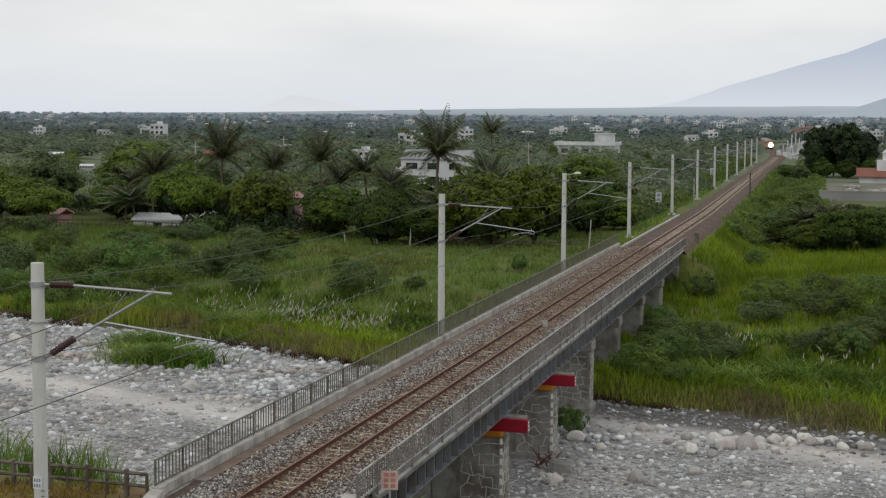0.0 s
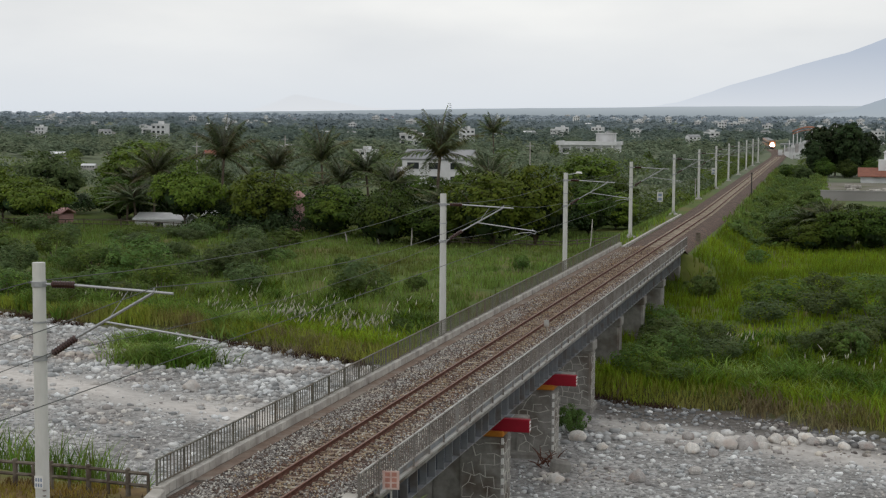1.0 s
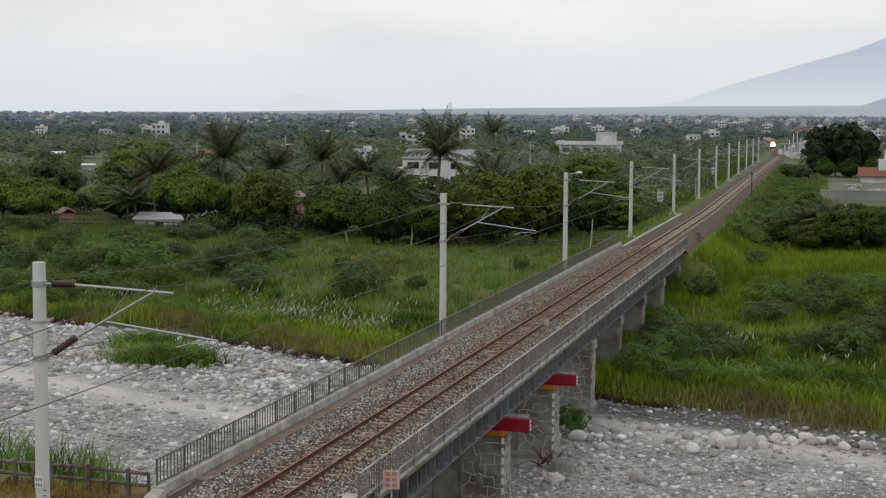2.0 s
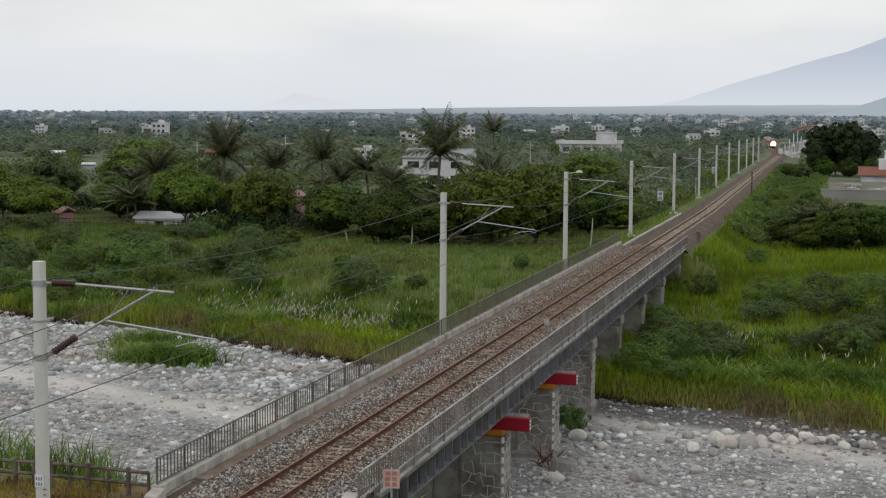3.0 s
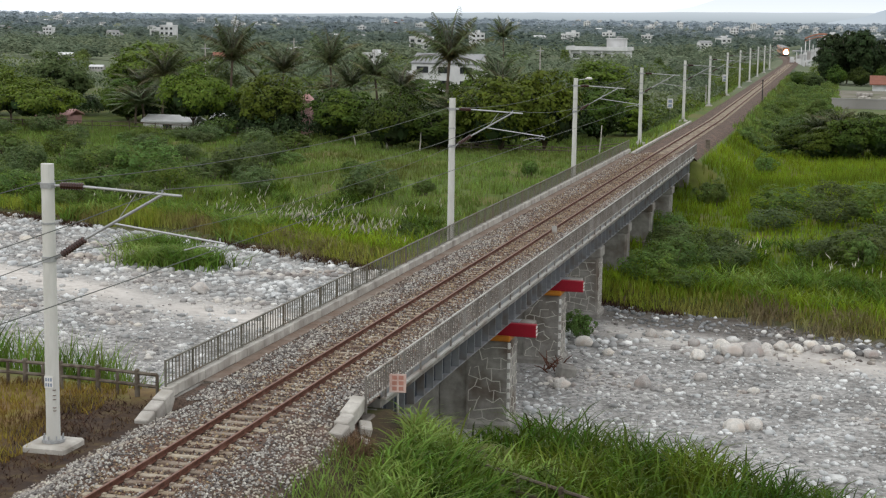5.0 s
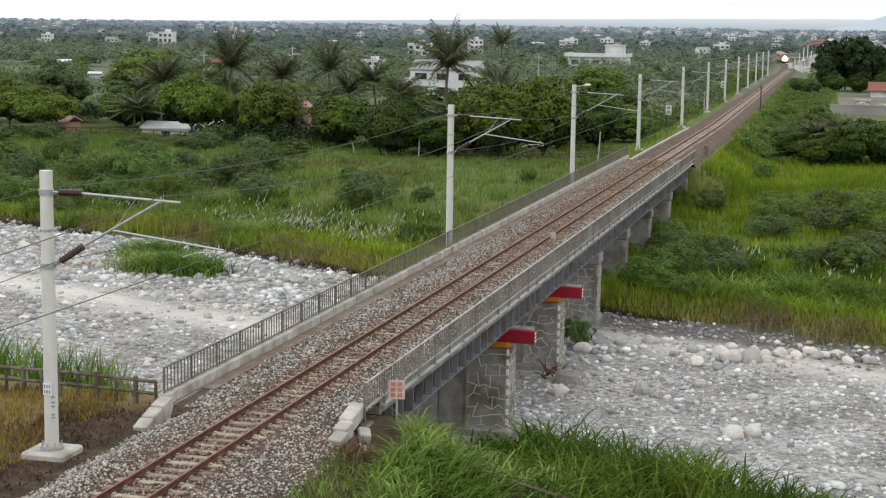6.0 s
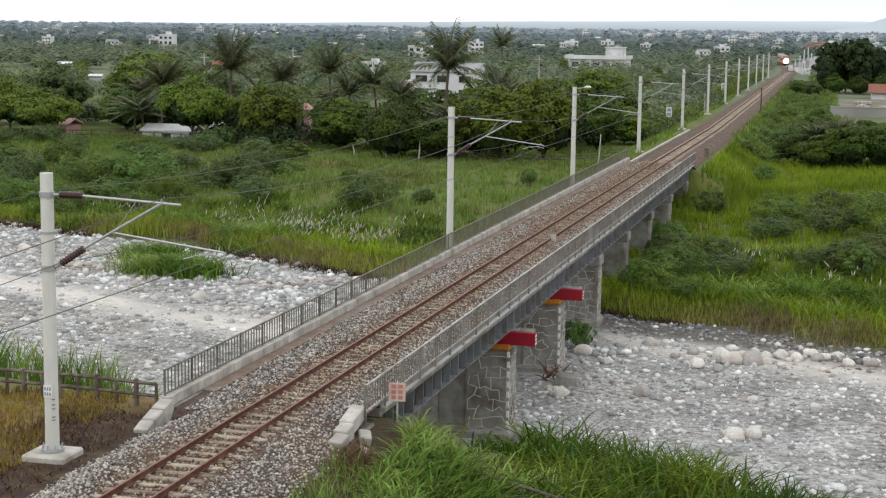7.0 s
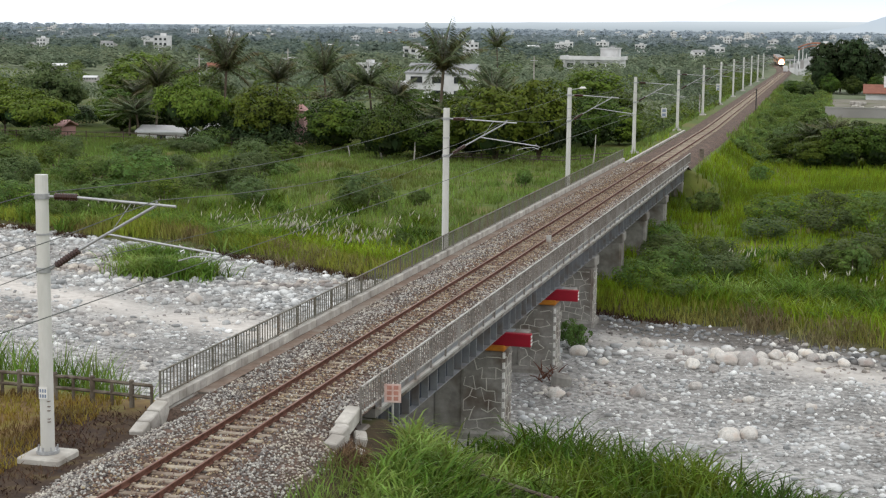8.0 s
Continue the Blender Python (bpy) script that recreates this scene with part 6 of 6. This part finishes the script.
def build_small_things():
    line = [(-26, 46.6), (-18, 45.1), (-10.2, 43.6), (-6.8, 42.9), (-3.9, 42.2)]
    wood_fence("wooden_fence", [(x, y, gz(x, y)) for x, y in line], 0.86, (0.38, 0.74), 0.72, "dark brown two-rail fence with round posts")
    line = [(3.2, 45.9), (5.4, 44.25), (8.25, 42.27), (11.6, 39.95)]
    wood_fence("wooden_fence", [(x, y, -3.5) for x, y in line], 0.98, (0.42, 0.88), 1.75, "weathered brown fence sunk in tall reeds")
    line = [(-104, 184.5), (-84, 181.5), (-72, 183.0), (-60, 180), (-52, 178.5)]
    wood_fence("wooden_fence", [(x, y, gz(x, y)) for x, y in line], 1.15, (0.5, 1.0), 2.2, "long dark rail fence before the trees")
    line = [(-27, 172), (-14, 171), (-8, 170)]
    wood_fence("wooden_fence", [(x, y, gz(x, y)) for x, y in line], 0.9, (0.4, 0.75), 2.0, "low dark rail fence under the trees")
    # warning sign at the bridge end
    x, y = 3.02, 43.9
    sign = thing("warning_sign", "faded pink square warning sign on a thin post", "sign", at=pose(x, y, zr(y), 0, 0, 8))
    part("post", Mesh().tube([(0, 0, gz(x, y) - zr(y) - 0.3), (0, 0, 0.36)], 0.035, 7), RAILING_PALE, sign)
    board = part("board", Mesh().box(-0.25, 0.25, -0.055, -0.036, -0.2, 0.36, bevel=0.004), SIGN_PINK, sign)
    for c in range(2):
        for k in range(3):
            part("mark", Mesh().box(-0.17 + c * 0.2, -0.03 + c * 0.2, -0.058, -0.055, -0.14 + k * 0.165, -0.02 + k * 0.165), SIGN_RED, board)
    # trackside boards, marker posts and cable trough
    for x, y, h, w, bh, label in ((1.35, 78.5, 0.62, 0.26, 0.34, "small grey trackside board on a short post"), (-6.7, 204, 1.9, 0.75, 1.25, "white trackside board with faded blue marks on a post"),
                                  (-8.6, 318, 2.1, 0.8, 1.4, "white trackside board with faded blue marks on a post")):
        b = thing("trackside_board", label, "sign", at=pose(x, y, zr(y)))
        part("post", Mesh().tube([(0, 0, min(-0.4, gz(x, y) - zr(y) - 0.2)), (0, 0, h)], 0.04, 6), RAILING_PALE, b)
        plate = part("board", Mesh().box(-w / 2, w / 2, -0.07, -0.045, h - bh, h, bevel=0.004), POLE_CONCRETE if y > 100 else RAILING_PALE, b)
        if y > 100:
            for k in range(2):
                part("mark", Mesh().box(-w * 0.3, w * 0.3, -0.074, -0.07, h - bh + 0.16 + k * 0.55, h - bh + 0.52 + k * 0.55), SIGN_BLUE, plate)
    for x, y, h, label in ((2.0, 258, 3.0, "slim dark steel marker post beside the track"), (-5.6, 243, 2.4, "slim pale post beside a mast")):
        p = thing("marker_post", label, "post", at=pose(x, y, zr(y)))
        part("shaft", Mesh().tube([(0, 0, -1.4), (0, 0, h)], 0.09, 7), BLACK_PAINT if x > 0 else RAILING_PALE, p)
        part("collar", Mesh().tube([(0, 0, h - 0.2), (0, 0, h)], 0.13, 7), BLACK_PAINT if x > 0 else RAILING_PALE, p)
    box = thing("signal_box", "rusty brown steel cabinet beside the track", "cabinet", at=pose(2.75, 151, zr(151)))
    part("body", Mesh().box(-0.2, 0.2, -0.2, 0.2, -1.2, 0.3, bevel=0.03), FENCE, box)
    part("lid", Mesh().box(-0.23, 0.23, -0.23, 0.23, 0.3, 0.36, bevel=0.02), FENCE, box)
    trough = thing("cable_trough", "pale concrete cable trough along the ballast edge", "trough", kind="structure")
    y = 140.5
    while y < 196:
        b = 0.65 * smooth01((y - 141) / 12)
        part("trough_cover", Mesh().box(-0.13, 0.13, -0.48, 0.48, -0.35, 0.02, bevel=0.02), PALE_CONCRETE, trough, at=pose(-3.0 - float(b) * 0.4 + xc(y), y, zr(y) - 0.3 - 0.2 * float(b)))
        y += 1.0
    lamp = thing("work_lamp", "pale lamp head on a mast by the bridge", "lamp", at=pose(POLE_X + 0.95, 117.1, zr(117.1) + 6.85))
    part("head", Mesh().tube([(-0.22, 0, 0), (-0.1, 0, 0.05), (0.2, 0, 0.05), (0.28, 0, 0)], [0.04, 0.09, 0.09, 0.03], 8), WHITE_PAINT, lamp)
    part("arm", Mesh().tube([(-0.85, 0, -0.1), (-0.2, 0, 0.0)], 0.03, 5), GALVANISED, lamp)
    drift = thing("driftwood", "tangle of brown driftwood against a pier", "driftwood", at=pose(2.2, 73.0, gz(2.2, 73.0)))
    r = random.Random(2)
    for _ in range(16):
        a = Vector((r.uniform(-0.5, 0.7), r.uniform(-0.5, 0.1), r.uniform(0, 0.3)))
        b = a + Vector((r.uniform(-0.7, 0.7), r.uniform(-0.3, 0.3), r.uniform(0.1, 0.8)))
        part("branch", Mesh().tube([a, (a + b) / 2 + Vector((0, 0, 0.08)), b], [0.035, 0.03, 0.012], 5), RUST, drift)
    for x, y, h, lean in ((-34.5, 170.5, 2.6, -14), (-38.6, 171.5, 1.3, -10), (-10.5, 170, 3.4, 4), (-30.5, 169.5, 2.2, 3)):
        s = thing("bare_stake", "pale bare leaning stake before the trees", "stake", "stakes before the trees", at=pose(x, y, gz(x, y), 0, lean, 0))
        part("wood", Mesh().tube([(0, 0, -0.3), (0.05, 0, h * 0.5), (0, 0, h)], [0.09, 0.08, 0.05], 6), PALE_CONCRETE, s)
    for x, y, h in ((-95, 262, 9.5), (-62, 300, 9.0), (-93.5, 240, 8.0), (-110, 350, 9.5), (-48, 330, 9)):
        s = thing("utility_pole", "grey utility pole with a crossarm above the trees", "utility pole", "utility poles of the plain", at=pose(x, y, gz(x, y)))
        part("shaft", Mesh().tube([(0, 0, -0.5), (0, 0, h)], [0.17, 0.11], 7), PALE_CONCRETE, s)
        part("crossarm", Mesh().box(-0.8, 0.8, -0.06, 0.06, h - 0.9, h - 0.75), GALVANISED, s)
    culvert = thing("rock_slab", "pale concrete lump at the foot of a pier", "rubble", at=pose(3.15, 72.4, gz(3.15, 72.4), 0, 8, 20))
    part("lump", Mesh().box(-0.45, 0.45, -0.4, 0.4, -0.2, 0.55, bevel=0.14), CONCRETE, culvert)


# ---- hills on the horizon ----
# Emission graded by height: hills glow, with haze put into their colour.
def ridge_haze_glow(name, low, high, z0, z1):
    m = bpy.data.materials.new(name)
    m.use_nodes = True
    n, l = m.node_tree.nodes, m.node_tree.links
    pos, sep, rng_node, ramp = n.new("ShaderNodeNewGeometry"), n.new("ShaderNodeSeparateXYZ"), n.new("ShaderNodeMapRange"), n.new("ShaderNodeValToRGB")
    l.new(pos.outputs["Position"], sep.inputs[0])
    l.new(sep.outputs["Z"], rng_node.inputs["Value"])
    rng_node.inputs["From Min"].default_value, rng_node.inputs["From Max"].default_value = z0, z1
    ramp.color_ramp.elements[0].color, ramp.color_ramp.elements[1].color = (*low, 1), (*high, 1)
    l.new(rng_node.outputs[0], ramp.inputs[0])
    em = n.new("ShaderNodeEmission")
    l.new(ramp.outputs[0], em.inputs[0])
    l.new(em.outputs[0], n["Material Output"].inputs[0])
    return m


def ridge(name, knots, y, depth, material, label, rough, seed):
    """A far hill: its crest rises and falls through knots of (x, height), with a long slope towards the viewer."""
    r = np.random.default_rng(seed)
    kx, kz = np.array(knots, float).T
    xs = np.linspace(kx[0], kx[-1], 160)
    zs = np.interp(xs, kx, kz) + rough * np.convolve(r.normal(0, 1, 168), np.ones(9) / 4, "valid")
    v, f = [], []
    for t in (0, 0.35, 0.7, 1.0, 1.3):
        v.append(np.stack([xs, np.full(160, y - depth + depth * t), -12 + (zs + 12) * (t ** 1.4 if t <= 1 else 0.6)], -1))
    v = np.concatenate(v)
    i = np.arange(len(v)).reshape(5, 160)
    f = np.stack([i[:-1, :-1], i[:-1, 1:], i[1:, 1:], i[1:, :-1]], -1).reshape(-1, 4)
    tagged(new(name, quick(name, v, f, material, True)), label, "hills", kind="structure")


def build_hills():
    # Backdrop ridges, self-lit; their paleness is haze in the emission colour.
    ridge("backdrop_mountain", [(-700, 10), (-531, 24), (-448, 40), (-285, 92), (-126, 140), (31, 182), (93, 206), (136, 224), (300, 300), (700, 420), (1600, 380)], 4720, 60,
          ridge_haze_glow("blue_haze", (0.93, 0.985, 1.06), (0.66, 0.74, 0.87), 10, 190), "pale blue hazy mountain rising over the plain", 1.2, 1)
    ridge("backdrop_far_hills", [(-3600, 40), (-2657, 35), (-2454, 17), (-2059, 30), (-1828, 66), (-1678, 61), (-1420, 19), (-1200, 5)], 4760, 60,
          ridge_haze_glow("white_haze", (0.98, 1.02, 1.07), (0.95, 0.985, 1.03), 10, 70), "faint whitish hills dissolving in haze", 0.8, 2)
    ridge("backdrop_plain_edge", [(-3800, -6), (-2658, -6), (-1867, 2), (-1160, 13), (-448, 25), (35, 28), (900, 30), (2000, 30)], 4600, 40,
          ridge_haze_glow("grey_haze", (0.36, 0.42, 0.46), (0.58, 0.645, 0.70), -10, 26), "grey hazy line of woods at the horizon", 0.9, 3)
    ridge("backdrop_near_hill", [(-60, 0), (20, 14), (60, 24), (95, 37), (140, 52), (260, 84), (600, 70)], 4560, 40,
          ridge_haze_glow("green_haze", (0.52, 0.59, 0.65), (0.50, 0.58, 0.67), 0, 60), "hazy grey-green hill beyond the town", 1.0, 4)


# ---- the train ----
def build_train():
    train = thing("train", "distant orange train with blazing headlamps coming round the bend", "train")
    for k in range(4):
        o = 20.3 * k
        b = part("carriage", Mesh().box(-1.4, 1.4, o, o + 19.8, 0.45, 3.7, bevel=0.25), TRAIN_BODY, train)
        part("roof", Mesh().box(-1.3, 1.3, o + 0.1, o + 19.7, 3.68, 3.85, bevel=0.06), TRAIN_DARK, b)
        part("underframe", Mesh().box(-1.2, 1.2, o + 0.6, o + 19.2, 0.2, 0.5), TRAIN_DARK, b)
        for y in (3.0, 16.5):
            part("bogie", Mesh().box(-1.15, 1.15, o + y - 1.6, o + y + 1.6, 0.02, 0.42, bevel=0.05), TRAIN_DARK, b)
        for w in range(6):
            for x in (-1, 1):
                part("window", Mesh().box(x * 1.41 - 0.012, x * 1.41 + 0.012, o + 2 + w * 2.8, o + 4 + w * 2.8, 1.9, 2.8), GLASS_DARK, b)
    part("windscreen", Mesh().box(-1.15, 1.15, -0.03, 0.02, 2.1, 3.1, bevel=0.01), GLASS_DARK, train)
    part("bumper", Mesh().box(-1.2, 1.2, -0.3, 0.02, 0.35, 0.8, bevel=0.05), TRAIN_DARK, train)
    # Glowing disc added to stand for the warm halo; not a train part.
    part("lamp_halo", Mesh().tube([(0, -0.05, 1.85), (0, -0.01, 1.85)], 1.35, 20), LAMP_HALO, train, "warm glowing disc added as the headlamps' halo")
    # Headlamp discs are oversized so their bloom is part of the shape.
    for x in (-0.45, 0.45):
        part("headlamp", Mesh().tube([(x, -0.12, 1.5), (x, -0.06, 1.5)], 0.5, 14), LAMP, train, "blazing white headlamp")
    part("headlamp", Mesh().tube([(0, -0.12, 2.2), (0, -0.06, 2.2)], 0.6, 14), LAMP, train, "blazing white headlamp")
    return train


build_houses()
build_station()
build_small_things()
build_hills()
train = build_train()


def motions():
    rows = []
    for t, y in ((0.0, 746.0), (1.5, 742.0), (3.0, 737.0), (4.5, 729.0), (6.0, 719.0), (7.0, 710.0), (8.0, 700.0)):
        slope = (xc(y + 5) - xc(y - 5)) / 10
        rows.append((t, pose(xc(y), y, zr(y), 0, 0, -math.degrees(math.atan(slope)))))
    walk(train, rows)


motions()
